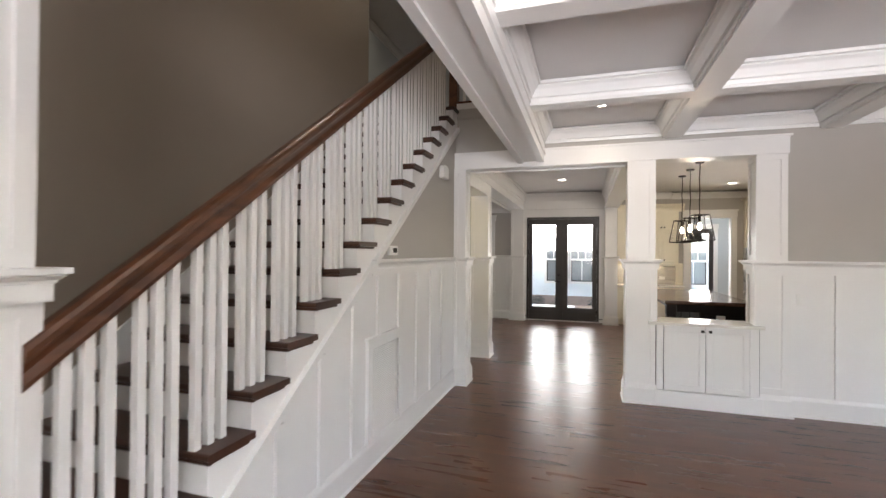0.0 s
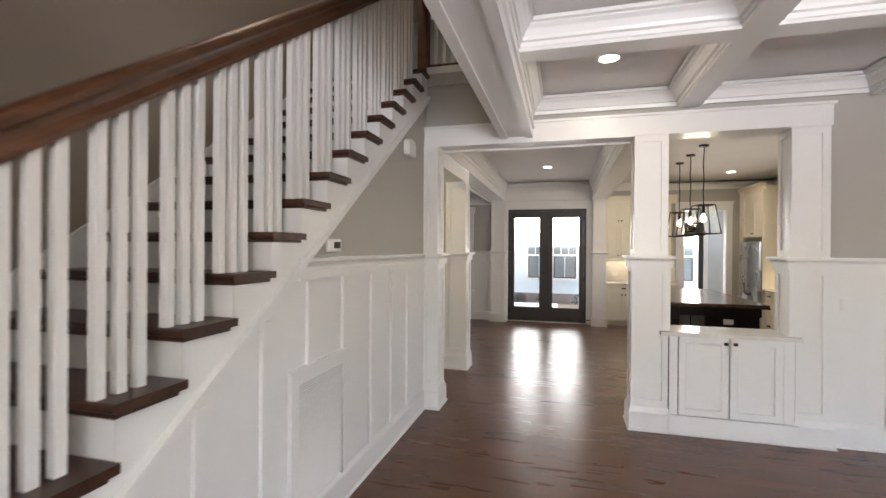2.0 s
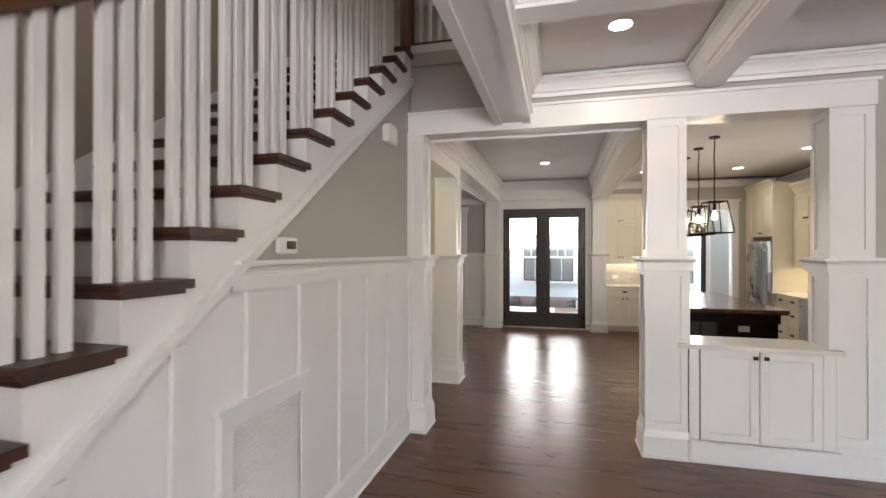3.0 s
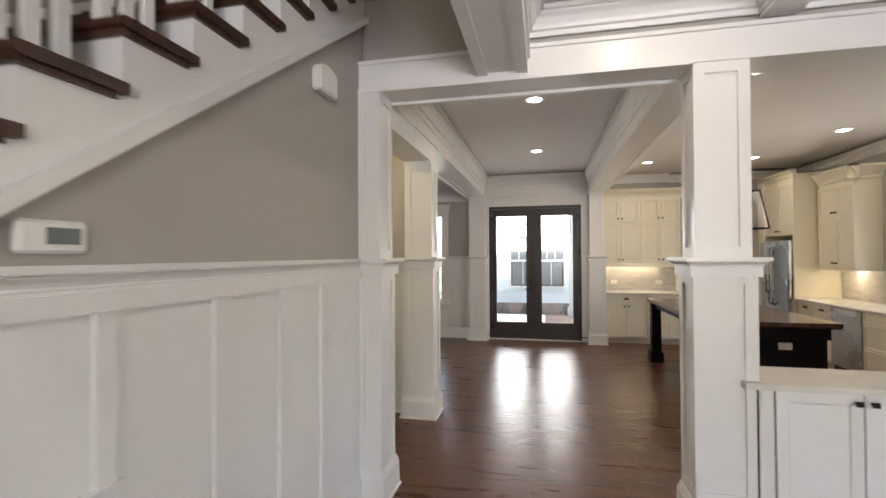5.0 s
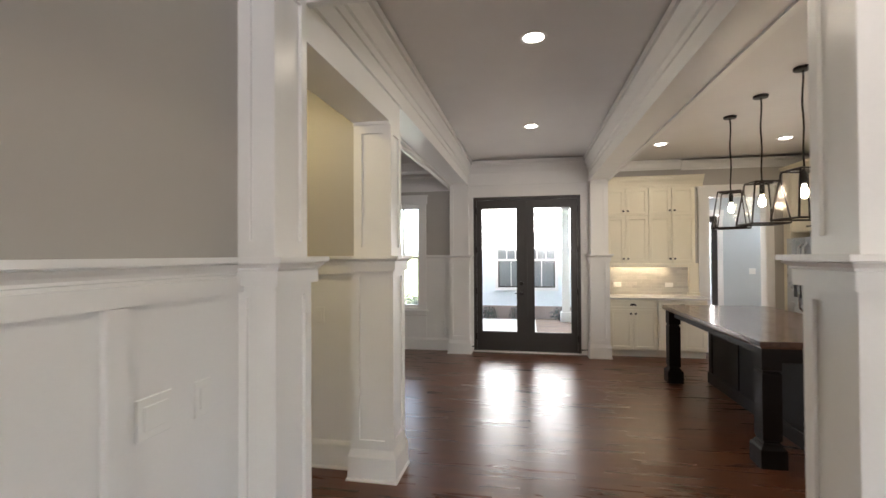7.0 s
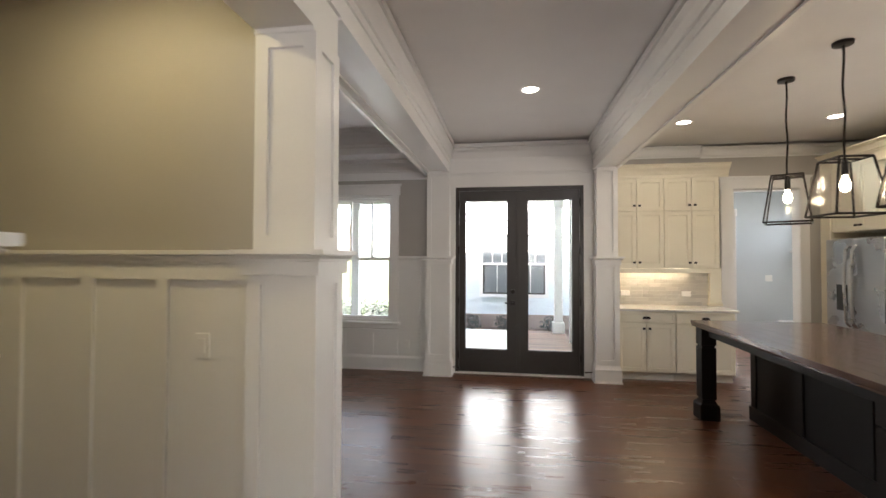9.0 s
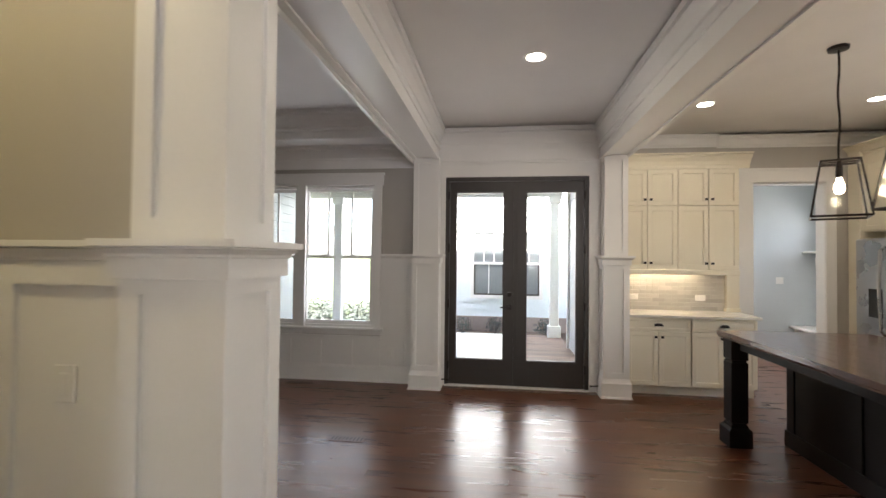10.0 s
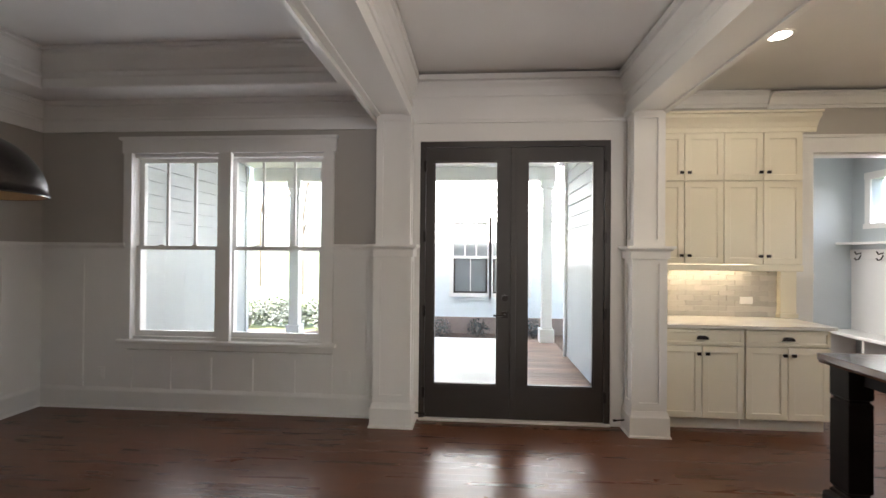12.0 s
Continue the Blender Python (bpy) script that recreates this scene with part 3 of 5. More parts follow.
# landing balustrade and dark newel at the top
landing = thing("landing_balustrade", (-0.9, 5.47, 3.42), "dark newel and rail with white balusters on the landing", "balustrade")
part("newel", bx(-1.40, -1.29, 5.43, 5.54, 3.40, 4.7, 0.006), RAIL, landing, "dark brown square newel")
part("bottom_rail", bx(-1.29, -0.505, 5.45, 5.52, 3.50, 3.54, 0.004), RAIL, landing)
part("fascia", bx(-1.29, -0.505, 5.41, 5.55, 3.42, 3.499, 0.004), TRIM, landing)
part("top_rail", bx(-1.29, -0.505, 5.45, 5.52, 4.40, 4.46, 0.008), RAIL, landing)
for i in range(8):
    xx = -1.21 + i * 0.09
    part("baluster", bx(xx - 0.016, xx + 0.016, 5.468, 5.50, 3.54, 4.40, 0), TRIM, landing)

column("newel_column", -1.60, -1.365, 0.70, 0.925, 2.85, "white panelled column at the foot of the stairs", "nes", 0.015)

# ---------------------------------------------------------------- hall: left side
column("column", -1.440, -1.191, 6.875, 7.105, 2.498, "white panelled square column between passage and dining room", "nes")
column("column", -1.450, -1.178, 10.945, 11.10, 2.70, "white panelled half column beside the double door", "new", 0.014)
column("column", 0.720, 0.945, 10.945, 11.10, 2.70, "white panelled half column beside the kitchen cabinets", "new", 0.014)
bm = bmesh.new()
B(bm, -1.46, -1.19, 5.60, 6.86, 2.522, 3.11)
B(bm, -1.46, -1.19, 6.86, 7.13, 2.500, 3.11)
prism(bm, [(-1.478, 2.686), (-1.432, 2.686), (-1.432, 2.70), (-1.218, 2.70), (-1.218, 2.686), (-1.172, 2.686), (-1.172, 2.735), (-1.19, 2.738), (-1.19, 3.22), (-1.46, 3.22), (-1.46, 2.738), (-1.478, 2.735)], "y", 7.13, 11.14)
B(bm, -1.19, -1.172, 5.60, 7.13, 2.70, 2.735)
structure("beam_hall_west", bm, TRIM, "white painted ceiling beam along the hall", "ceiling beam")
bm = prism(bmesh.new(), [(0.682, 2.686), (0.728, 2.686), (0.728, 2.70), (0.942, 2.70), (0.942, 2.686), (0.988, 2.686), (0.988, 2.735), (0.97, 2.738), (0.97, 3.11), (0.70, 3.11), (0.70, 2.738), (0.682, 2.735)], "y", 5.60, 11.14)
structure("beam_hall_east", bm, TRIM, "white painted ceiling beam between hall and kitchen", "ceiling beam")
bm = ring(bmesh.new(), -1.19, 0.70, 5.60, 11.14, [(0, 2.83), (0.014, 2.832), (0.016, 2.862), (0.004, 2.866), (0.004, 2.90), (0.022, 2.906), (0.026, 2.925), (0.042, 2.975), (0.062, 3.01), (0.064, 3.022), (0.046, 3.026), (0.046, 3.036), (0.076, 3.042), (0.078, 3.088), (0.004, 3.088)], -1)
structure("trim_hall_crown", bm, TRIM, "white crown moulding round the hall ceiling", "trim")
# rear wall above and beside the door
bm = bmesh.new()
B(bm, -1.17, 0.71, 11.128, 11.1495, 2.505, 2.69)
B(bm, -1.17, 0.71, 11.108, 11.1275, 2.668, 2.692)
B(bm, -1.19, 0.70, 11.128, 11.1495, 2.70, 3.1)
B(bm, -1.17, -1.105, 11.128, 11.1495, 0, 2.505)
B(bm, 0.58, 0.71, 11.128, 11.1495, 0, 2.505)
structure("trim_door_casing", bm, TRIM, "white flat casing round the double door", "trim")

# side passage wainscot
bm = bmesh.new()
B(bm, -3.5, -1.46, 6.988, 6.9995, 0.2, RAIL_BOTTOM)
run(bm, (-3.5, 6.988), (-1.455, 6.988), (0, -1), lift(RAILP, RAIL_BOTTOM))
B(bm, -3.5, -1.46, 6.970, 6.9875, 1.435, RAIL_BOTTOM)
run(bm, (-3.5, 6.988), (-1.47, 6.988), (0, -1), BASEP)
x = -2.01
while x > -3.5:
    B(bm, x, x + 0.06, 6.970, 6.9875, 0.2, 1.435)
    x -= 0.40
structure("trim_passage_wainscot", bm, TRIM, "white wainscot with chair rail in the side passage", "trim")

# ---------------------------------------------------------------- dining room trim
bm = bmesh.new()
for a, b in ((-4.79, -3.91), (-1.90, -1.46)):
    B(bm, a, b, 11.138, 11.1495, 0.2, RAIL_BOTTOM)
    run(bm, (a, 11.138), (b, 11.138), (0, -1), lift(RAILP, RAIL_BOTTOM))
    B(bm, a, b, 11.126, 11.1375, 1.42, RAIL_BOTTOM)
B(bm, -3.91, -1.90, 11.138, 11.1495, 0.2, 0.56)
run(bm, (-4.79, 11.138), (-1.47, 11.138), (0, -1), BASEP)
for a in (-3.91, -3.52, -3.12, -2.72, -2.32, -1.97):
    B(bm, a, a + 0.07, 11.126, 11.1375, 0.2, 0.50)
B(bm, -3.91, -1.90, 11.126, 11.1375, 0.50, 0.56)
for a in (-4.4, -1.66):
    B(bm, a, a + 0.07, 11.126, 11.1375, 0.2, 1.42)
B(bm, -4.7895, -4.778, 7.14, 11.138, 0.2, RAIL_BOTTOM)
run(bm, (-4.778, 7.14), (-4.778, 11.138), (1, 0), lift(RAILP, RAIL_BOTTOM))
B(bm, -4.7775, -4.766, 7.14, 11.138, 1.42, RAIL_BOTTOM)
run(bm, (-4.778, 7.14), (-4.778, 11.138), (1, 0), BASEP)
for i in range(9):
    B(bm, -4.7775, -4.766, 7.4 + i * 0.42, 7.47 + i * 0.42, 0.2, 1.42)
structure("trim_dining_wainscot", bm, TRIM, "white wainscot with chair rail in the dining room", "trim")
bm = ring(bmesh.new(), -4.79, -1.46, 7.14, 11.15, [(0, 2.63), (0.02, 2.63), (0.022, 2.735), (0.03, 2.74), (0.034, 2.76), (0.06, 2.80), (0.10, 2.845), (0.092, 2.848), (0.092, 2.856), (0.12, 2.86), (0.122, 2.899)], -1)
ring(bm, TX0, TX1, TY0, TY1, [(0, 2.905), (0.010, 2.905), (0.012, 2.93), (0.002, 2.933), (0.002, 2.985), (0.012, 3.0), (0.014, 3.03), (0.03, 3.045), (0.06, 3.10), (0.09, 3.14), (0.1, 3.16), (0.1, 3.19), (0.12, 3.195), (0.12, 3.219)], -1)
structure("trim_dining_crown", bm, TRIM, "white crown mouldings of the tray ceiling", "trim")

# ---------------------------------------------------------------- kitchen trim
bm = bmesh.new()
run(bm, (2.20, 11.65), (4.3, 11.65), (0, -1), lift(CROWN, 2.92))
run(bm, (0.98, 11.65), (2.199, 11.65), (0, -1), lift([(u * 0.6, v * 1.1) for u, v in CROWN], 2.936))
run(bm, (4.3, 5.6), (4.3, 11.65), (-1, 0), lift(CROWN, 2.92))
structure("trim_kitchen_crown", bm, TRIM, "white crown moulding round the kitchen", "trim")
bm = bmesh.new()
for a, b in ((2.45, 2.61), (3.42, 3.53)):
    B(bm, a, b, 11.63, 11.6495, 0, 2.49)
B(bm, 2.44, 3.54, 11.625, 11.6495, 2.49, 2.63)
B(bm, 2.42, 3.56, 11.61, 11.6495, 2.63, 2.66)
B(bm, 2.60, 2.614, 11.6505, 11.81, 0, 2.486)
B(bm, 3.416, 3.43, 11.6505, 11.81, 0, 2.486)
B(bm, 2.614, 3.416, 11.6505, 11.81, 2.472, 2.486)
structure("trim_mudroom_casing", bm, TRIM, "white casing of the mudroom doorway", "trim")

# ---------------------------------------------------------------- doors, windows


def box_on(axis, bm, a0, a1, f0, f1, z0, z1):
    """A box whose width runs along x (axis 'y': it faces -y) or along y (axis 'x': it faces -x)."""
    return B(bm, a0, a1, f0, f1, z0, z1) if axis == "y" else B(bm, f0, f1, a0, a1, z0, z1)


def shaker(name, axis, a0, a1, z0, z1, f, mat, parent, stile=0.055, deep=0.02):
    """A framed cabinet front round a recessed panel; f is its front face."""
    bm = bmesh.new()

    def loop(inset, depth):
        pts = ((a0 + inset, z0 + inset), (a1 - inset, z0 + inset), (a1 - inset, z1 - inset), (a0 + inset, z1 - inset))
        return [bm.verts.new((u, f + depth, w) if axis == "y" else (f + depth, u, w)) for u, w in pts]
    loops = [loop(0.0, deep), loop(0.0, 0.002), loop(0.002, 0.0), loop(stile - 0.004, 0.0), loop(stile, 0.005), loop(stile, deep)]
    for p, q in zip(loops, loops[1:] + loops[:1]):
        for i in range(4):
            j = (i + 1) % 4
            bm.faces.new((p[i], p[j], q[j], q[i]))
    front = part(name, bm, mat, parent)
    part("panel", box_on(axis, bmesh.new(), a0 + stile - 0.004, a1 - stile + 0.004, f + 0.010, f + deep - 0.001, z0 + stile - 0.004, z1 - stile + 0.004), mat, front)
    return front


def knob(axis, a, z, f, parent):
    bm = bmesh.new()
    box_on(axis, bm, a - 0.007, a + 0.007, f - 0.02, f - 0.0005, z - 0.007, z + 0.007)
    box_on(axis, bm, a - 0.015, a + 0.015, f - 0.032, f - 0.02, z - 0.013, z + 0.013)
    return part("knob", bm, BLACK, parent, "black square knob")


def cup(axis, a, z, f, parent):
    bm = bmesh.new()
    for i in range(6):
        t0, t1 = i / 6 * math.pi / 2, (i + 1) / 6 * math.pi / 2
        box_on(axis, bm, a - 0.045 * math.cos(t0 * 0.8), a + 0.045 * math.cos(t0 * 0.8), f - 0.024 * math.cos(t0), f - 0.0005, z - 0.014 + 0.03 * math.sin(t0), z - 0.014 + 0.03 * math.sin(t1))
    return part("cup_pull", bm, BLACK, parent, "dark cup pull")


door = thing("door_1", (-0.26, 11.16, 0), "dark bronze glazed double door, closed", "door", kind="structure")
bm = bmesh.new()
B(bm, -1.104, -1.055, 11.13, 11.30, 0.02, 2.505)
B(bm, 0.528, 0.577, 11.13, 11.30, 0.02, 2.505)
B(bm, -1.055, 0.528, 11.13, 11.30, 2.455, 2.505)
part("door_frame", bm, DOOR, door)
part("threshold", bx(-1.10, 0.575, 11.10, 11.36, 0.001, 0.02), TRIM, door, "white painted sill strip")
for a0, a1, g0, g1 in ((-1.052, -0.267, -0.981, -0.399), (-0.263, 0.525, -0.145, 0.444)):
    bm = bmesh.new()
    B(bm, a0, g0, 11.145, 11.19, 0.022, 2.452)
    B(bm, g1, a1, 11.145, 11.19, 0.022, 2.452)
    B(bm, g0, g1, 11.145, 11.19, 0.022, 0.315)
    B(bm, g0, g1, 11.145, 11.19, 2.331, 2.452)
    for w0, w1, q0, q1 in ((g0, g0 + 0.014, 0.315, 2.331), (g1 - 0.014, g1, 0.315, 2.331), (g0 + 0.014, g1 - 0.014, 0.315, 0.329), (g0 + 0.014, g1 - 0.014, 2.317, 2.331)):
        B(bm, w0, w1, 11.152, 11.185, q0, q1)
    leaf = part("leaf", bm, DOOR, door)
    pane = part("pane", bx(g0 + 0.01, g1 - 0.01, 11.165, 11.171, 0.325, 2.321, 0), GLASS, leaf, "clear glass pane")
    pane.visible_shadow = False
    for z in (0.25, 0.98, 1.65, 2.28):
        hx = a0 - 0.022 if a0 < -1 else a1 - 0.004
        part("hinge", bx(hx, hx + 0.026, 11.118, 11.1445, z - 0.05, z + 0.05, 0.003), BLACK, leaf)
part("astragal", bx(-0.29, -0.24, 11.13, 11.1445, 0.03, 2.45), DOOR, door)
bm = bmesh.new()
rod(bm, (-0.338, 11.1445, 0.953), (-0.338, 11.085, 0.953), 0.011)
rod(bm, (-0.338, 11.09, 0.953), (-0.44, 11.085, 0.953), 0.009)
lathe(bm, (-0.338, 11.12, 0.953), [(0.001, 0), (0.001, 0.001)], 6)
B(bm, -0.366, -0.31, 11.136, 11.1445, 0.925, 0.981)
part("lever_handle", bm, BLACK, door, "black lever handle")
part("deadbolt", rod(bmesh.new(), (-0.338, 11.1445, 1.104), (-0.338, 11.115, 1.104), 0.028, 16), BLACK, door, "black deadbolt")

win = thing("window_1", (-2.9, 11.15, 0.66), "white double-hung twin window with three-light upper sashes", "window", kind="structure")
bm = bmesh.new()
B(bm, -3.935, -3.855, 11.118, 11.1495, 0.66, 2.42)
B(bm, -1.99, -1.90, 11.118, 11.1495, 0.66, 2.42)
B(bm, -3.95, -1.88, 11.115, 11.1495, 2.42, 2.545)
B(bm, -3.975, -1.865, 11.10, 11.1495, 2.545, 2.572)
part("casing", bm, TRIM, win)
part("window_sill", bx(-3.97, -1.865, 11.08, 11.20, 0.628, 0.66, 0.006), TRIM, win)
part("apron", bx(-3.91, -1.90, 11.12, 11.137, 0.57, 0.628), TRIM, win)
bm = bmesh.new()
B(bm, -3.872, -3.855, 11.152, 11.33, 0.66, 2.42)
B(bm, -2.01, -1.993, 11.152, 11.33, 0.66, 2.42)
B(bm, -3.02, -2.925, 11.16, 11.33, 0.66, 2.42)
B(bm, -3.005, -2.88, 11.118, 11.1595, 0.66, 2.42)
B(bm, -3.855, -2.01, 11.161, 11.33, 2.385, 2.418)
B(bm, -3.855, -2.01, 11.161, 11.33, 0.662, 0.685)
part("window_frame", bm, TRIM, win)
for s0, s1 in ((-3.855, -3.02), (-2.925, -2.01)):
    for lo, hi, yy in ((0.685, 1.545, 11.19), (1.51, 2.385, 11.23)):
        bm = bmesh.new()
        B(bm, s0, s0 + 0.045, yy, yy + 0.035, lo, hi)
        B(bm, s1 - 0.045, s1, yy, yy + 0.035, lo, hi)
        B(bm, s0 + 0.045, s1 - 0.045, yy, yy + 0.035, lo, lo + 0.05 if lo < 1 else lo + 0.035)
        B(bm, s0 + 0.045, s1 - 0.045, yy, yy + 0.035, hi - 0.035, hi)
        sash = part("sash", bm, TRIM, win)
        pn = part("pane", bx(s0 + 0.04, s1 - 0.04, yy + 0.014, yy + 0.019, lo + 0.03, hi - 0.03, 0), GLASS, sash, "clear glass pane")
        pn.visible_shadow = False
        if lo > 1:
            for i in (1, 2):
                xx = s0 + (s1 - s0) * i / 3
                part("muntin", bx(xx - 0.011, xx + 0.011, yy + 0.004, yy + 0.03, lo + 0.035, hi - 0.035, 0.002), TRIM, sash)
        else:
            for i in (0.3, 0.7):
                xx = s0 + (s1 - s0) * i
                part("sash_lock", bx(xx - 0.025, xx + 0.025, yy - 0.004, yy + 0.022, hi, hi + 0.014), TRIM, sash)

# ---------------------------------------------------------------- pass-through cabinet in the living room
cab = thing("base_cabinet", (1.46, 5.4, 0), "white built-in cabinet with two shaker doors under the pass-through", "cabinet")
part("body", bx(0.985, 1.94, 5.335, 5.62, 0.0, 0.868), TRIM, cab)
part("toe_board", bx(0.99, 1.985, 5.30, 5.3345, 0.0, 0.172), TRIM, cab)
# dark sheet behind the fronts: the joints' shade is put into its colour
part("shadow_backing", bx(0.995, 1.962, 5.3285, 5.3345, 0.173, 0.87, 0), GAP, cab, "dark backing sheet that paints the shadow in the door joints")
for a0, a1, z0, z1 in ((1.002, 1.071, 0.178, 0.868), (1.875, 1.955, 0.178, 0.868)):
    part("side_stile", bx(a0, a1, 5.315, 5.328, z0, z1, 0.002), TRIM, cab)
for a0, a1, kx in ((1.077, 1.469, 1.437), (1.476, 1.869, 1.508)):
    d = shaker("door", "y", a0, a1, 0.18, 0.866, 5.306, TRIM, cab, 0.06)
    knob("y", kx, 0.825, 5.306, d)
bm = prism(bmesh.new(), [(0.925, 5.275), (1.995, 5.275), (1.995, 5.343), (1.935, 5.343), (1.935, 5.70), (0.985, 5.70), (0.985, 5.335), (0.925, 5.335)], "z", 0.872, 0.905)
single("countertop", bm, STONE, "pale polished quartz counter on the pass-through cabinet", "countertop")

# ---------------------------------------------------------------- stair wall fittings
vent = thing("return_air_grille", (-1.27, 3.3, 0.2), "white louvred return air grille in a moulded frame", "vent")
bm = bmesh.new()
B(bm, -1.2775, -1.252, 2.99, 3.055, 0.2, 0.965)
B(bm, -1.2775, -1.252, 3.553, 3.618, 0.2, 0.965)
B(bm, -1.2775, -1.252, 3.055, 3.553, 0.90, 0.965)
B(bm, -1.2775, -1.248, 2.975, 3.633, 0.9655, 0.985)
part("frame", bm, TRIM, vent)
part("backing", bx(-1.2775, -1.274, 3.055, 3.553, 0.2, 0.90, 0), CEIL, vent)
for i in range(46):
    z = 0.215 + i * 0.0148
    part("slat", prism(bmesh.new(), [(-1.270, z + 0.0065), (-1.262, z), (-1.260, z + 0.003), (-1.268, z + 0.0085)], "y", 3.056, 3.552), TRIM, vent)
th = thing("thermostat", (-1.285, 3.455, 1.64), "white wall thermostat with a small grey display", "thermostat")
part("housing", bx(-1.2895, -1.262, 3.375, 3.535, 1.60, 1.68, 0.008), PLASTIC, th)
part("display", bx(-1.2618, -1.2605, 3.435, 3.515, 1.622, 1.662, 0), SCREEN, th)
bm = prism(bmesh.new(), [(4.725, 2.46), (4.925, 2.46), (4.925, 2.575), (4.90, 2.60), (4.86, 2.612), (4.79, 2.612), (4.75, 2.60), (4.725, 2.575)], "x", -1.2895, -1.235)
bmesh.ops.bevel(bm, geom=list(bm.edges), offset=0.008, segments=2, affect="EDGES")
single("door_chime", bm, PLASTIC, "white arched door chime box high on the wall", "door chime")


def plate(at, axis, label, double=False, rocker=True):
    """A switch or outlet plate; axis 'y': on a wall facing -y, 'x': facing +x."""
    w = 0.06 if double else 0.036
    o = thing("light_switch" if rocker else "outlet", at, label, "switch" if rocker else "outlet", "wall plates")
    x, y, z = at
    if axis == "y":
        part("plate", bx(x - w, x + w, y - 0.007, y - 0.0005, z - 0.058, z + 0.058, 0.003), PLASTIC, o)
        part("rocker", bx(x - w + 0.02, x + w - 0.02, y - 0.011, y - 0.0072, z - 0.034, z + 0.034, 0.002), PLASTIC, o)
    else:
        part("plate", bx(x + 0.0005, x + 0.007, y - w, y + w, z - 0.058, z + 0.058, 0.003), PLASTIC, o)
        part("rocker", bx(x + 0.0072, x + 0.011, y - w + 0.02, y + w - 0.02, z - 0.034, z + 0.034, 0.002), PLASTIC, o)
    return o


plate((-1.775, 6.988, 1.13), "y", "white light switch on the passage wainscot")
plate((2.34, 5.405, 1.18), "y", "white light switch on the wainscot")
plate((-1.278, 4.94, 1.13), "x", "white double switch plate on the stair wainscot", True)
plate((-1.278, 5.13, 1.12), "x", "white switch plate on the stair wainscot")
plate((-4.15, 11.138, 0.33), "y", "white outlet on the dining room wainscot", rocker=False)
plate((-1.77, 11.138, 0.36), "y", "white outlet on the dining room wainscot", rocker=False)

# ---------------------------------------------------------------- kitchen hutch
TOPY, LOWY = 11.30, 11.09
up = thing("wall_cabinet", (1.63, 11.48, 1.36), "cream two-tier wall cabinet with eight shaker doors", "cabinet")
part("body", bx(0.985, 2.295, TOPY + 0.04, 11.648, 1.42, 2.639, 0.002), CREAM, up)
part("light_rail", bx(0.985, 2.30, TOPY + 0.005, TOPY + 0.03, 1.362, 1.4195, 0.004), CREAM, up)
bm = bmesh.new()
pr = [(0.0, 2.604), (0.014, 2.604), (0.018, 2.645), (0.024, 2.648), (0.04, 2.685), (0.078, 2.722), (0.088, 2.745), (0.08, 2.747), (0.08, 2.752), (0.106, 2.755), (0.106, 2.775), (0.0, 2.775)]
run(bm, (0.985, TOPY + 0.01), (2.40, TOPY + 0.01), (0, -1), pr)
run(bm, (2.30, TOPY + 0.01), (2.30, 11.648), (1, 0), pr)
B(bm, 0.985, 2.30, TOPY + 0.01, 11.648, 2.64, 2.773)
part("crown", bm, CREAM, up)
ed = [0.945, 1.277, 1.619, 1.957, 2.29]
for i in range(4):
    a0, a1 = max(ed[i], 0.99) + 0.0035, ed[i + 1] - 0.0035
    for z0, z1 in ((1.426, 2.163), (2.172, 2.60)):
        d = shaker("door", "y", a0, a1, z0, z1, TOPY, CREAM, up)
        knob("y", a1 - 0.03 if i % 2 == 0 else a0 + 0.03, z0 + 0.07, TOPY, d)
part("side_post", bx(2.285, 2.43, 11.585, 11.648, 0.955, 1.4195, 0.003), CREAM, up)
part("post_foot", bx(2.27, 2.44, 11.57, 11.648, 0.912, 0.9545, 0.004), CREAM, up)
for k, (a0, a1) in enumerate(((0.985, 1.681), (1.685, 2.372))):
    c = thing("base_cabinet", ((a0 + a1) / 2, 11.4, 0), "cream base cabinet with one drawer above two shaker doors", "cabinet", "kitchen base cabinets")
    part("body", bx(a0, a1, LOWY + 0.04, 11.648, 0.10, 0.876, 0.002), CREAM, c)
    part("toe_kick", bx(a0, a1, LOWY + 0.085, 11.6, 0.0, 0.0995, 0), CREAM, c)
    dr = shaker("drawer", "y", a0 + 0.004, a1 - 0.004, 0.735, 0.868, LOWY, CREAM, c, 0.03)
    cup("y", (a0 + a1) / 2, 0.80, LOWY, dr)
    m = (a0 + a1) / 2
    for b0, b1, kx in ((a0 + 0.005, m - 0.0035, m - 0.035), (m + 0.0035, a1 - 0.005, m + 0.035)):
        d = shaker("door", "y", b0, b1, 0.115, 0.725, LOWY, CREAM, c)
        knob("y", kx, 0.665, LOWY, d)
single("countertop", bx(0.985, 2.405, LOWY - 0.03, 11.648, 0.88, 0.911, 0.004), STONE, "pale quartz counter on the cream base cabinets", "countertop")
splash = thing("backsplash", (1.5, 11.64, 0.912), "grey glazed running-bond tile backsplash", "backsplash")
part("grout", bx(0.985, 2.284, 11.64, 11.6485, 0.912, 1.4185, 0), GROUT, splash)
tile_me = {}
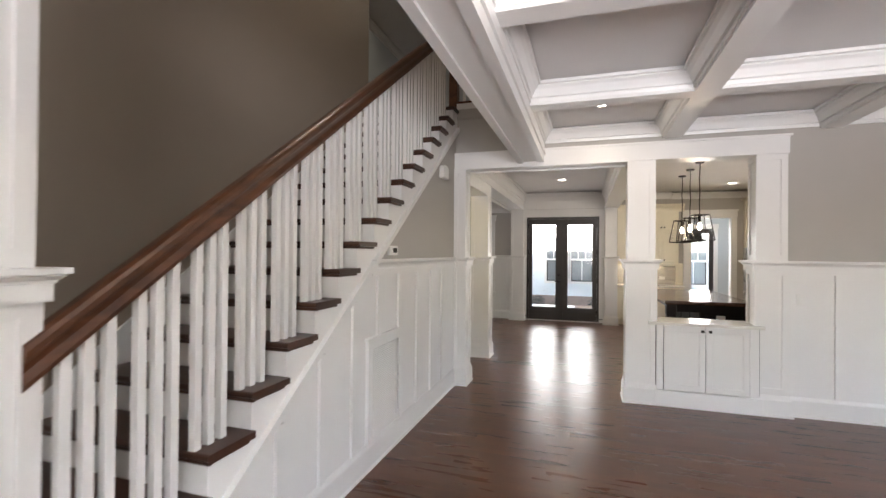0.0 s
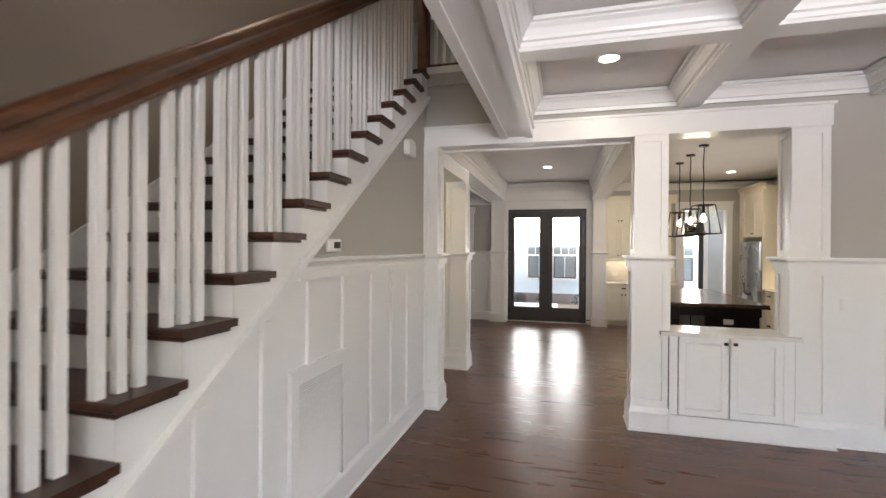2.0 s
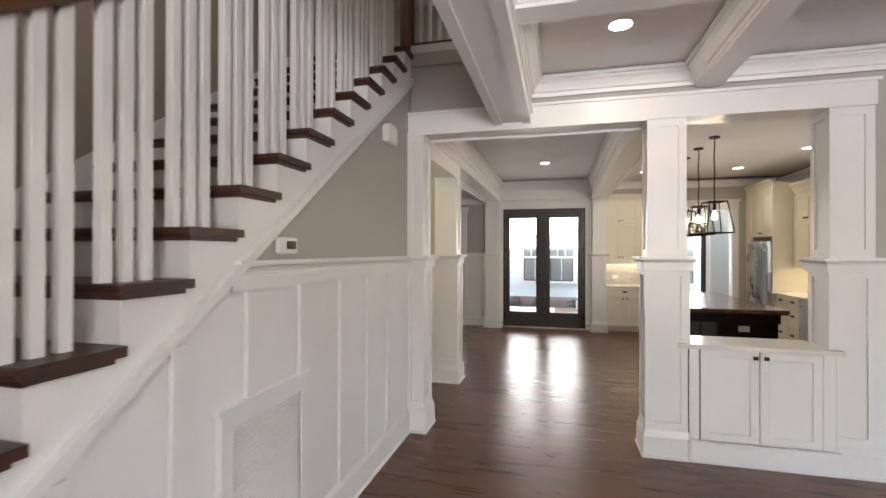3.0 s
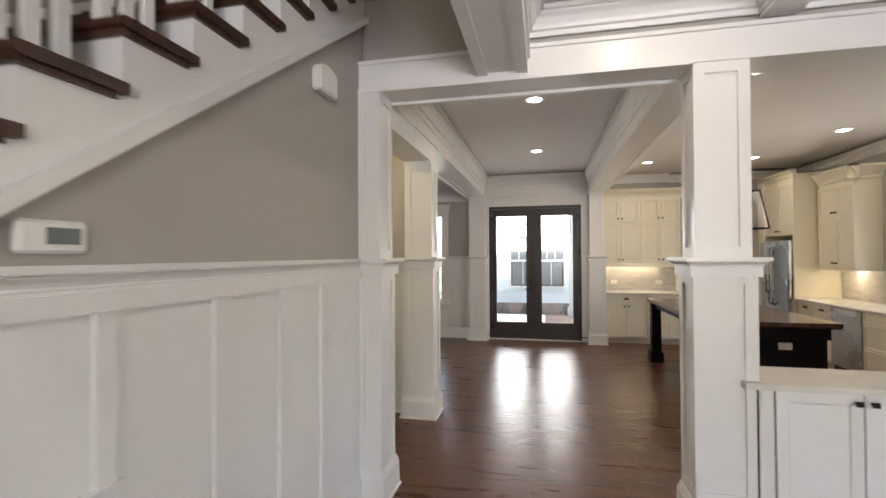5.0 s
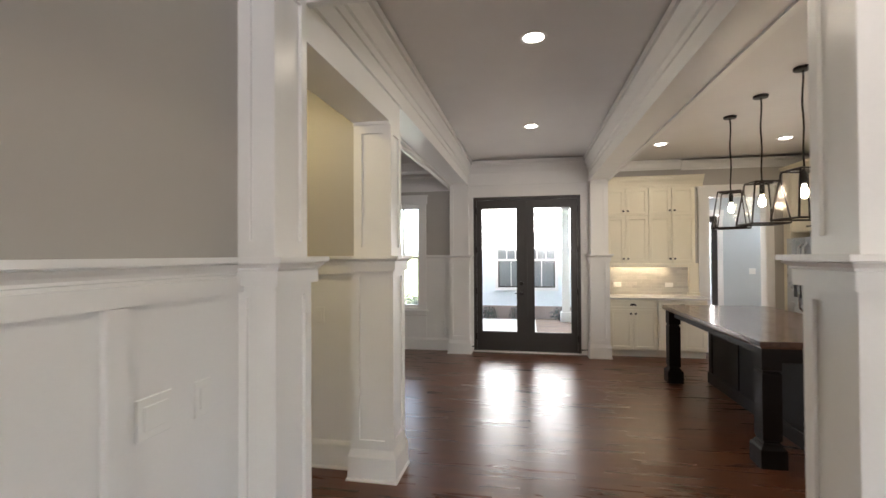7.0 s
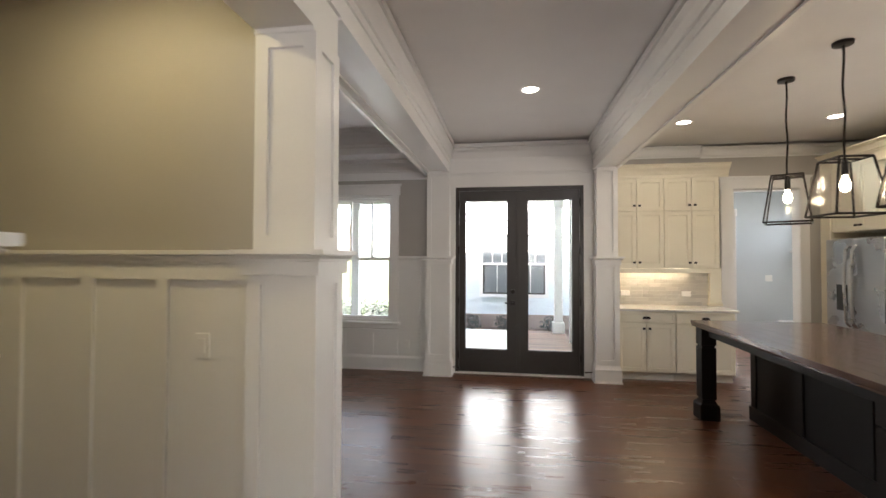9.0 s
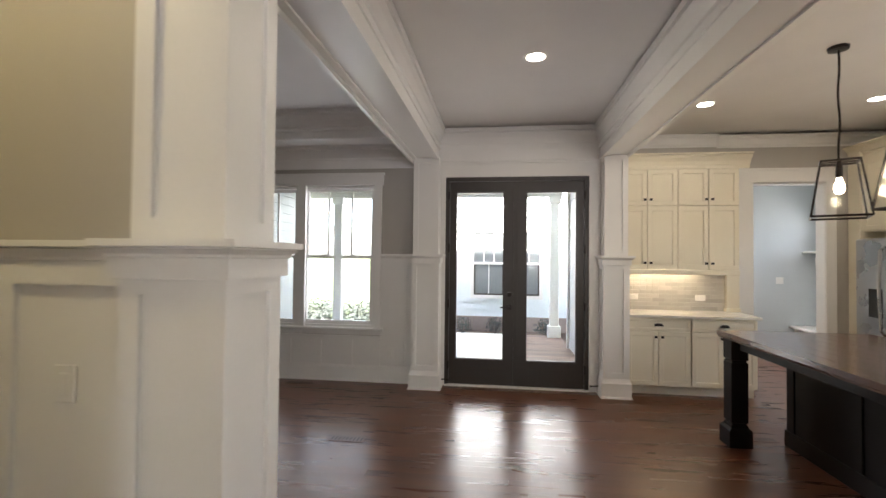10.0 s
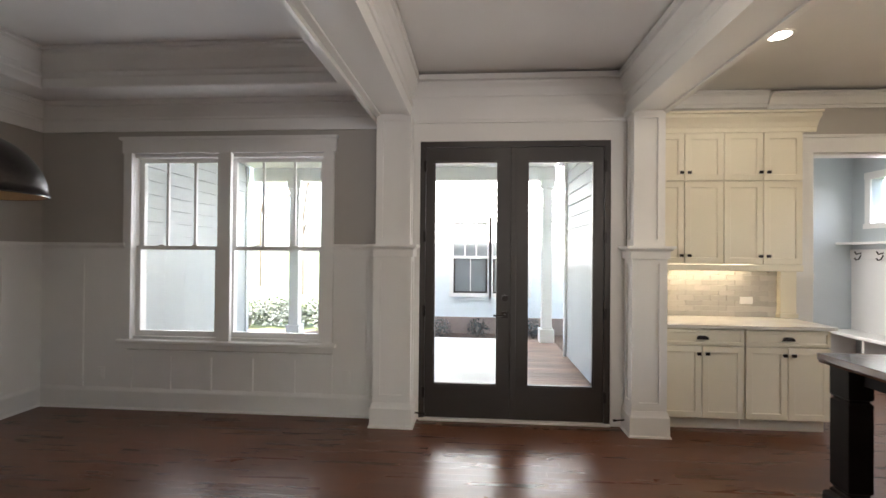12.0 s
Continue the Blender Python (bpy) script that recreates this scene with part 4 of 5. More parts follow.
for r in range(10):
    z0 = 0.914 + r * 0.0495
    x = 0.985 - (0.076 if r % 2 else 0.0)
    while x < 2.28:
        a0, a1 = max(x, 0.986), min(x + 0.150, 2.283)
        if a1 - a0 > 0.02:
            key = round(a1 - a0, 3)
            if key not in tile_me:
                tile_me[key] = mesh("tile", bx(0, a1 - a0, 0, 0.006, 0, 0.0475, 0.0015), TILE)
            o = new("tile", tile_me[key])
            o.parent = splash
            o.matrix_parent_inverse = Matrix.Translation(splash.location).inverted()
            o.location = (a0, 11.6335, z0)
        x += 0.152
for xx in (1.21, 2.00):
    o = thing("outlet", (xx, 11.633, 1.07), "white double outlet on the tile backsplash", "outlet", "wall plates")
    part("plate", bx(xx - 0.06, xx + 0.06, 11.6255, 11.633, 1.035, 1.105, 0.003), PLASTIC, o)
    for q in (-0.028, 0.028):
        part("socket", bx(xx + q - 0.018, xx + q + 0.018, 11.622, 11.6253, 1.05, 1.09, 0.002), PLASTIC, o)
strip = single("under_cabinet_light", bx(1.1, 2.0, 11.50, 11.53, 1.408, 1.4195, 0.002), LED, "slim warm under-cabinet light", "light")
area("under_cabinet_lamp", (1.5, 11.515, 1.40), (1.5, 11.56, 0.9), 0.9, 0.04, 0.28, WARM)

# ---------------------------------------------------------------- island
isl = thing("kitchen_island", (2.0, 8.7, 0), "large kitchen island with dark wood top and turned square legs", "kitchen island")
IX0, IX1, IY0, IY1 = 1.425, 2.62, 7.50, 9.93
for i in range(9):
    a0 = IX0 + (IX1 - IX0) * i / 9
    a1 = IX0 + (IX1 - IX0) * (i + 1) / 9
    part("plank", bx(a0, a1 - 0.0004, IY0, IY1, 0.892, 0.93, 0.0012), ISLE, isl)
part("top_edge", capped_ring(bmesh.new(), IX0 + 0.02, IX1 - 0.02, IY0 + 0.02, IY1 - 0.02, [(0.0, 0.872), (0.012, 0.876), (0.016, 0.8915)]), ISLE, isl)
part("body", bx(1.935, 2.56, 7.66, 9.83, 0.0, 0.871, 0.002), ESPRESSO, isl)
for a0, a1, b0, b1 in ((1.60, 2.56, 7.575, 7.595), (1.60, 1.93, 9.80, 9.82)):
    part("apron", bx(a0, a1, b0, b1, 0.76, 0.871, 0.002), ESPRESSO, isl)
part("apron", bx(1.50, 1.52, 7.66, 9.70, 0.80, 0.871, 0.002), ESPRESSO, isl)
part("skirting", bx(1.915, 1.9345, 7.64, 9.85, 0.0, 0.13, 0.002), ESPRESSO, isl)
for y in (7.66, 8.35, 9.05, 9.74):
    part("batten", bx(1.922, 1.9345, y, y + 0.09, 0.1305, 0.871, 0.002), ESPRESSO, isl)
part("end_panel", bx(1.93, 2.56, 7.64, 7.659, 0.0, 0.759, 0.002), ESPRESSO, isl)


def island_leg(cx, cy):
    bm = bmesh.new()
    prof = [(0.088, 0.0), (0.088, 0.135), (0.082, 0.148), (0.066, 0.16), (0.064, 0.175), (0.055, 0.182), (0.055, 0.190), (0.065, 0.200), (0.065, 0.685), (0.055, 0.695), (0.055, 0.705), (0.066, 0.715), (0.066, 0.871)]
    capped_ring(bm, cx, cx, cy, cy, prof)
    return part("leg", bm, ESPRESSO, isl, "square turned espresso leg")


island_leg(1.515, 7.595)
island_leg(1.515, 9.80)
o = thing("outlet", (2.2, 7.63, 0.68), "white outlet on the island end", "outlet", "wall plates")
part("plate", bx(2.14, 2.26, 7.631, 7.6395, 0.645, 0.715, 0.003), PLASTIC, o)

# ---------------------------------------------------------------- pendants over the island


def lantern(x, y, turn):
    p = thing("pendant_lantern", (x, y, 3.10), "black tapered lantern pendant with a bare glowing bulb", "pendant light", "lanterns over the island")
    part("canopy", lathe(bmesh.new(), (x, y, 3.10), [(0.03, -0.028), (0.062, -0.024), (0.065, -0.001)], 20), BLACK, p)
    cord = [Vector((x + 0.004 * math.sin(i * 1.1 + y), y + 0.003 * math.cos(i * 0.8), 2.25 + 0.825 * i / 12)) for i in range(13)]
    part("cord", tube(bmesh.new(), cord, 0.0075), BLACK, p, "dark hanging cord", True)
    t, b, zt, zb = 0.107, 0.163, 2.255, 1.855
    cs, sn = math.cos(radians(turn)), math.sin(radians(turn))

    def at(u, v, z):
        return (x + cs * u - sn * v, y + sn * u + cs * v, z)
    for h, z in ((t, zt), (b, zb)):
        c = [at(-h, -h, z), at(h, -h, z), at(h, h, z), at(-h, h, z)]
        for i in range(4):
            part("bar", rod(bmesh.new(), c[i], c[(i + 1) % 4], 0.008, 4), BLACK, p)
    for sx in (-1, 1):
        for sy in (-1, 1):
            part("corner_bar", rod(bmesh.new(), at(sx * t, sy * t, zt), at(sx * b, sy * b, zb), 0.008, 4), BLACK, p)
    part("cross_bar", rod(bmesh.new(), at(-t, 0, zt), at(t, 0, zt), 0.007, 4), BLACK, p)
    part("socket", lathe(bmesh.new(), (x, y, 2.14), [(0.018, 0), (0.022, 0.02), (0.02, 0.09), (0.01, 0.12)], 12), BLACK, p)
    for sx, sy in ((1, 0), (-1, 0), (0, 1), (0, -1)):
        bm = bmesh.new()
        rows = []
        for off in (0.006, 0.003):
            rows.append([])
            for h, z, k in ((b, zb + 0.008, -1), (b, zb + 0.008, 1), (t, zt - 0.008, 1), (t, zt - 0.008, -1)):
                d = h - off
                rows[-1].append(bm.verts.new(at(sx * d + (k * (h - 0.006) if sx == 0 else 0), sy * d + (k * (h - 0.006) if sy == 0 else 0), z)))
        for i in range(4):
            bm.faces.new((rows[0][i], rows[0][(i + 1) % 4], rows[1][(i + 1) % 4], rows[1][i]))
        bm.faces.new(rows[0])
        bm.faces.new(rows[1][::-1])
        part("pane", bm, LANTERN_GLASS, p, "clear glass side").visible_shadow = False
    part("bulb", lathe(bmesh.new(), (x, y, 2.02), [(0.004, 0), (0.022, 0.012), (0.032, 0.04), (0.028, 0.07), (0.015, 0.1), (0.013, 0.12)], 16), BULB, p, "glowing clear bulb", True)
    d = bpy.data.lights.new("bulb_lamp", "POINT")
    d.energy, d.color, d.shadow_soft_size = 0.35, WARM, 0.04
    q = new("bulb_lamp", d)
    q.location = (x, y, 1.95)


for yy, turn in ((9.33, -31), (8.66, 0), (7.99, 8)):
    lantern(1.99, yy, turn)

dome = thing("dome_pendant", (-3.00, 9.05, 3.22), "dark bronze dome pendant lamp with a gilded lining", "pendant light")
prof = [(0.295 * math.cos(a), 0.29 * math.sin(a)) for a in [i * math.pi / 2 / 14 for i in range(14)]] + [(0.03, 0.29)]
part("shade", lathe(bmesh.new(), (-3.00, 9.05, 1.775), [(0.299, -0.012), (0.301, 0.0)] + prof, 40, False), DOME, dome, "", True)
part("lining", lathe(bmesh.new(), (-3.00, 9.05, 1.77), [(0.291, -0.006)] + [(r * 0.965, z * 0.965) for r, z in prof], 40, False), COPPER, dome, "gilded inner lining", True)
part("finial", lathe(bmesh.new(), (-3.00, 9.05, 2.06), [(0.035, 0), (0.035, 0.03), (0.016, 0.04), (0.014, 0.08)], 16), BLACK, dome)
cord = [Vector((-3.00 + 0.003 * math.sin(i * 0.9), 9.05 + 0.003 * math.cos(i * 1.3), 2.13 + (3.20 - 2.13) * i / 16)) for i in range(17)]
part("cord", tube(bmesh.new(), cord, 0.012), CORD, dome, "brown fabric cord", True)
part("canopy", lathe(bmesh.new(), (-3.00, 9.05, 3.22), [(0.03, -0.03), (0.065, -0.025), (0.07, -0.001)], 20), BLACK, dome)

# ---------------------------------------------------------------- recessed ceiling lights


def can(x, y, z, watts, color=(1.0, 0.86, 0.68)):
    c = thing("recessed_light", (x, y, z), "round white recessed ceiling light, switched on, some of the set added", "ceiling light", "recessed lights")
    part("trim_ring", lathe(bmesh.new(), (x, y, z), [(0.070, -0.0035), (0.074, -0.006), (0.092, -0.005), (0.096, -0.0005)], 28, False), TRIM, c)
    part("lens", lathe(bmesh.new(), (x, y, z), [(0.0705, -0.004), (0.0705, -0.0008)], 28), CAN, c, "glowing lens")
    area("recessed_lamp", (x, y, z - 0.02), (x, y, 0), 0.13, 0.13, watts, color, "DISK")


can(0.416, 4.61, ZC, 0.6)
can(0.416, 1.5, ZC, 0.6)
can(-0.185, 7.06, 3.11, 0.5)
can(-0.185, 9.29, 3.11, 0.5)
for x, y in ((1.585, 10.515), (3.13, 10.5), (1.63, 6.75), (3.5, 9.0)):
    can(x, y, 3.10, 0.47)
# two unseen cans added to brighten the upper stair wall and upper hall
can(-1.8, 3.6, 6.0, 1.6)
can(-2.2, 7.2, 6.0, 0.8)
# unseen can added to brighten the mudroom's far wall
can(3.0, 13.0, 3.0, 1.6, (0.95, 0.98, 1.0))
can(-2.1, 6.32, 2.90, 0.95, (1.0, 0.80, 0.40))

# ---------------------------------------------------------------- kitchen east side
fr = thing("refrigerator", (3.95, 11.0, 0), "stainless steel french-door refrigerator with a water dispenser", "refrigerator")
FX, FY0, FY1 = 3.60, 10.54, 11.45
part("body", bx(FX + 0.07, 4.28, FY0, FY1, 0.02, 1.80, 0.004), STEEL, fr)
fm = (FY0 + FY1) / 2
for b0, b1 in ((FY0, fm - 0.003), (fm + 0.003, FY1)):
    d = part("door", bx(FX, FX + 0.065, b0, b1, 0.62, 1.79, 0.012), STEEL, fr)
    hy = b1 - 0.05 if b1 < fm + 0.1 else b0 + 0.05
    bm = bmesh.new()
    pts = [(FX - 0.001, hy, 0.75), (FX - 0.045, hy, 0.80), (FX - 0.062, hy, 1.15), (FX - 0.062, hy, 1.35), (FX - 0.045, hy, 1.66), (FX - 0.001, hy, 1.71)]
    for a, b in zip(pts, pts[1:]):
        rod(bm, a, b, 0.016)
    part("handle", bm, STEEL, d)
part("drawer", bx(FX, FX + 0.065, FY0, FY1, 0.04, 0.61, 0.012), STEEL, fr)
part("dispenser", bx(FX - 0.004, FX - 0.0005, fm + 0.09, fm + 0.27, 0.93, 1.24, 0.001), SCREEN, fr, "dark water dispenser")
sur = thing("refrigerator_cabinet", (4.0, 11.0, 0), "cream cabinet surround with doors above the refrigerator", "cabinet")
part("side_panel", bx(3.66, 4.298, 10.50, 10.53, 0.0, 2.83, 0.002), CREAM, sur)
part("side_panel", bx(3.66, 4.298, 11.46, 11.64, 0.0, 2.83, 0.002), CREAM, sur)
part("body", bx(3.70, 4.298, 10.531, 11.459, 1.88, 2.83, 0.002), CREAM, sur)
for b0, b1, ky in ((10.535, 10.993, 10.96), (10.997, 11.455, 11.03)):
    d = shaker("door", "x", b0, b1, 1.89, 2.70, 3.679, CREAM, sur)
    knob("x", ky, 1.95, 3.679, d)
part("crown", run(bmesh.new(), (3.70, 10.47), (3.70, 11.645), (-1, 0), lift([(u, v * 0.9) for u, v in CROWN], 2.76)), CREAM, sur)
for b0, b1 in ((10.02, 10.42), (9.64, 10.018), (7.2, 8.0), (8.0, 9.02)):
    c = thing("base_cabinet", (3.97, (b0 + b1) / 2, 0), "cream base cabinet with drawers facing the island", "cabinet", "kitchen base cabinets")
    part("body", bx(3.69, 4.298, b0, b1, 0.10, 0.876, 0.002), CREAM, c)
    part("toe_kick", bx(3.75, 4.298, b0, b1, 0.0, 0.0995, 0), CREAM, c)
    for z0, z1 in ((0.735, 0.868), (0.43, 0.727), (0.115, 0.422)):
        dr = shaker("drawer", "x", b0 + 0.004, b1 - 0.004, z0, z1, 3.669, CREAM, c, 0.03)
        cup("x", (b0 + b1) / 2, (z0 + z1) / 2, 3.669, dr)
dw = thing("dishwasher", (3.97, 9.33, 0), "stainless steel dishwasher beneath the counter", "dishwasher")
part("body", bx(3.70, 4.298, 9.025, 9.635, 0.02, 0.876, 0), GAP, dw)
part("door", bx(3.66, 3.6995, 9.03, 9.63, 0.11, 0.868, 0.006), STEEL, dw)
part("handle", rod(bmesh.new(), (3.625, 9.08, 0.80), (3.625, 9.58, 0.80), 0.011), STEEL, dw)
for yy in (9.1, 9.56):
    part("bracket", rod(bmesh.new(), (3.66, yy, 0.80), (3.625, yy, 0.80), 0.008), STEEL, dw)
single("countertop", bx(3.64, 4.298, 7.2, 10.495, 0.88, 0.911, 0.004), STONE, "pale quartz counter along the kitchen wall", "countertop")
up2 = thing("wall_cabinet", (4.13, 10.06, 1.38), "cream two-tier wall cabinet beside the refrigerator", "cabinet")
part("body", bx(3.99, 4.298, 9.66, 10.46, 1.38, 2.66, 0.002), CREAM, up2)
part("light_rail", bx(3.975, 4.298, 9.655, 10.465, 1.345, 1.3795, 0.002), CREAM, up2)
for b0, b1, ky in ((9.664, 10.058, 10.02), (10.062, 10.456, 10.10)):
    for z0, z1 in ((1.39, 2.10), (2.11, 2.56)):
        d = shaker("door", "x", b0, b1, z0, z1, 3.969, CREAM, up2)
        knob("x", ky, z0 + 0.06, 3.969, d)
bm = bmesh.new()
pr = [(u, v) for u, v in ((0.0, 2.60), (0.012, 2.60), (0.016, 2.64), (0.04, 2.68), (0.075, 2.72), (0.10, 2.75), (0.10, 2.78), (0.0, 2.78))]
run(bm, (3.985, 9.56), (3.985, 10.47), (-1, 0), pr)
run(bm, (3.885, 9.66), (4.298, 9.66), (0, -1), pr)
part("crown", bm, CREAM, up2)
sp2 = thing("backsplash", (4.29, 9.0, 0.912), "grey glazed tile backsplash along the counter", "backsplash")
part("grout", bx(4.29, 4.2985, 7.2, 10.495, 0.912, 1.379, 0), GROUT, sp2)
bm = bmesh.new()
for r in range(10):
    z0 = 0.914 + r * 0.0495
    y = 7.2 - (0.076 if r % 2 else 0.0)
    while y < 10.48:
        B(bm, 4.284, 4.2895, max(y, 7.2), min(y + 0.15, 10.49), z0, z0 + 0.0475)
        y += 0.152
tagged(part("tiles", bm, TILE, sp2), kind="stuff")
area("under_cabinet_lamp", (4.18, 10.06, 1.335), (4.22, 10.06, 0.9), 0.04, 0.7, 0.3, WARM)
single("under_cabinet_light", bx(4.16, 4.19, 9.75, 10.38, 1.336, 1.3445, 0.002), LED, "slim warm under-cabinet light", "light")

# ---------------------------------------------------------------- mudroom
md = thing("door_2", (3.23, 14.15, 0), "dark glazed outer door in the mudroom", "door", kind="structure")
bm = bmesh.new()
for w0, w1, q0, q1 in ((2.80, 2.93, 0.0, 2.35), (3.55, 3.66, 0.0, 2.35), (2.93, 3.55, 0.0, 0.3), (2.93, 3.55, 2.22, 2.35)):
    B(bm, w0, w1, 14.11, 14.16, q0, q1)
part("leaf", bm, DOOR, md)
g = part("pane", bx(2.93, 3.55, 14.13, 14.136, 0.3, 2.22, 0), GLASS, md)
g.visible_shadow = False
bm = bmesh.new()
B(bm, 2.70, 2.80, 14.08, 14.0995, 0, 2.35)
B(bm, 3.66, 3.76, 14.08, 14.0995, 0, 2.35)
B(bm, 2.68, 3.78, 14.075, 14.0995, 2.35, 2.48)
part("casing", bm, TRIM, md)
plate((4.31, 14.1, 1.2), "y", "white double switch plate on the mudroom wall", True)
bench = thing("mudroom_bench", (4.7, 13.0, 0), "white built-in bench with a panelled back", "bench")
part("seat", bx(4.45, 4.898, 11.9, 14.09, 0.40, 0.44, 0.005), TRIM, bench)
part("back", bx(4.88, 4.898, 11.9, 14.09, 0.441, 1.60, 0), TRIM, bench)
for y in (12.0, 12.7, 13.4, 14.0):
    part("support", bx(4.50, 4.878, y, y + 0.04, 0.0, 0.399), TRIM, bench)
sh = thing("coat_shelf", (4.8, 13.0, 1.6), "white wall shelf with black coat hooks below", "shelf")
part("board", bx(4.66, 4.898, 11.9, 14.09, 1.67, 1.70, 0.004), TRIM, sh)
part("hook_rail", bx(4.862, 4.8795, 11.9, 14.09, 1.46, 1.60, 0.003), TRIM, sh)
for y in (12.35, 12.75, 13.15, 13.55, 13.9):
    bm = bmesh.new()
    pts = [(4.862, y, 1.55), (4.80, y, 1.53), (4.775, y, 1.57)]
    for a, b in zip(pts, pts[1:]):
        rod(bm, a, b, 0.008)
    pts = [(4.862, y, 1.52), (4.83, y, 1.46), (4.79, y, 1.45), (4.775, y, 1.48)]
    for a, b in zip(pts, pts[1:]):
        rod(bm, a, b, 0.008)
    part("hook", bm, BLACK, sh)
w2 = thing("window_2", (4.92, 13.6, 1.93), "small high window with white casing", "window", kind="structure")
bm = bmesh.new()
for w0, w1, q0, q1 in ((13.16, 13.25, 1.96, 2.58), (13.77, 13.86, 1.96, 2.58), (13.15, 13.87, 2.58, 2.68), (13.13, 13.89, 1.89, 1.96)):
    B(bm, 4.875, 4.8995, w0, w1, q0, q1)
part("casing", bm, TRIM, w2)
g = part("pane", bx(4.96, 4.966, 13.25, 13.77, 1.96, 2.58, 0), GLASS, w2)
g.visible_shadow = False
area("opening_fill", (4.95, 13.51, 2.27), (3, 13, 1.0), 0.5, 0.6, 0.5, DAY)
area("opening_fill", (3.23, 14.09, 1.3), (3.2, 11, 1.0), 0.6, 1.8, 4.5, DAY)

# ---------------------------------------------------------------- floor registers, door stops
for x0, x1, y0, y1 in ((-1.86, -1.56, 9.36, 9.47), (1.62, 1.90, 9.88, 9.98), (-3.0, -2.7, 10.9, 11.0)):
    r = thing("floor_register", ((x0 + x1) / 2, (y0 + y1) / 2, 0), "dark wooden floor register with slots", "floor register", "floor registers")
    part("frame", bx(x0, x1, y0, y1, 0.0005, 0.006, 0.002), FLOOR, r)
    for i in range(9):
        s = x0 + 0.02 + i * (x1 - x0 - 0.05) / 8
        part("slot", bx(s, s + 0.012, y0 + 0.02, y1 - 0.02, 0.0062, 0.0068, 0), GAP, r)
for x0, d in ((-1.118, 1), (0.655, -1)):
    st = thing("door_stop", (x0, 11.0, 0.1), "small black spring door stop on the plinth", "door stop")
    part("spring", rod(bmesh.new(), (x0, 10.99, 0.11), (x0 + 0.075 * d, 10.985, 0.105), 0.007), BLACK, st)
    part("tip", rod(bmesh.new(), (x0 + 0.075 * d, 10.985, 0.105), (x0 + 0.09 * d, 10.985, 0.105), 0.011), BLACK, st)

# ---------------------------------------------------------------- outside
structure("ground", B(bmesh.new(), -400, 400, 11.36, 800, -0.8, -0.45), GRASS, "lawn reaching to the horizon", "ground")
structure("patio", bx(-4.9, -0.05, 11.36, 15.7, -0.6, -0.12, 0.01), CONCRETE, "pale concrete patio behind the house", "patio")
deck = structure("porch_floor", B(bmesh.new(), -0.05, 0.855, 11.36, 15.7, -0.6, -0.14), GAP, "brown boarded porch floor", "porch")
dme = mesh("board", bx(0, 0.90, 0, 0.088, 0, 0.022, 0.003), DECK)
y = 11.37
while y < 15.6:
    o = new("board", dme)
    o.parent = deck
    o.location = (-0.048, y, -0.1395)
    y += 0.091
structure("flower_bed", bx(-8, 6, 15.75, 17.18, -0.6, -0.30, 0.02), MULCH, "brown mulch bed along the next house", "ground")
structure("porch_ceiling", B(bmesh.new(), -4.9, 0.86, 11.36, 15.8, 3.10, 3.2), TRIM, "white porch ceiling", "ceiling")
structure("porch_beam", B(bmesh.new(), -4.9, 0.86, 15.45, 15.65, 2.85, 3.10), TRIM, "white porch beam", "beam")
structure("porch_roof", prism(bmesh.new(), [(11.3, 3.5), (16.0, 3.21), (16.0, 3.28), (11.3, 4.6)], "x", -5.2, 5.3), ROOF, "grey shingle porch roof", "roof")


def post(x, y):
    p = thing("porch_post", (x, y, -0.14), "white square porch post with a base and cap", "post", "porch posts")
    part("shaft", bx(x - 0.09, x + 0.09, y - 0.09, y + 0.09, 0.12, 2.70, 0.006), TRIM, p)
    part("base", bx(x - 0.13, x + 0.13, y - 0.13, y + 0.13, -0.139, 0.12, 0.008), TRIM, p)
    part("cap", bx(x - 0.125, x + 0.125, y - 0.125, y + 0.125, 2.70, 2.849, 0.008), TRIM, p)


post(0.70, 15.5)
post(-4.02, 15.4)


def siding(wall_name, axis, a0, a1, f, sign, z0, z1, mat, step=0.18):
    """Lapped boards; f is the wall's face and sign the way that they stand off it."""
    host = thing(wall_name, ((a0 + a1) / 2 if axis == "y" else f, f if axis == "y" else (a0 + a1) / 2, z0), "lapped horizontal painted siding boards", "siding", kind="structure")
    n = int((z1 - z0) / step)
    for i in range(n):
        z = z0 + i * step
        pr = [(f, z), (f + sign * 0.026, z), (f + sign * 0.008, z + step + 0.015), (f, z + step + 0.015)]
        part("board", prism(bmesh.new(), pr, "x" if axis == "y" else "y", a0, a1), mat, host)
    return host


siding("siding_east_wing", "x", 11.37, 14.3, 0.858, -1, -0.10, 3.08, SIDING)
structure("corner_board", bx(0.80, 0.98, 14.3, 14.4, -0.3, 3.09, 0.004), TRIM, "white corner board", "trim")
wall("wall_west_wing", "y", -5.1, -4.92, 11.36, 15.25, -0.45, 3.4, mat=SIDING, label="outer wall of the west wing")
siding("siding_west_wing", "x", 11.37, 15.2, -4.919, 1, -0.10, 3.08, SIDING)
structure("corner_board", bx(-5.12, -4.88, 15.2, 15.3, -0.45, 3.09, 0.004), TRIM, "white corner board", "trim")

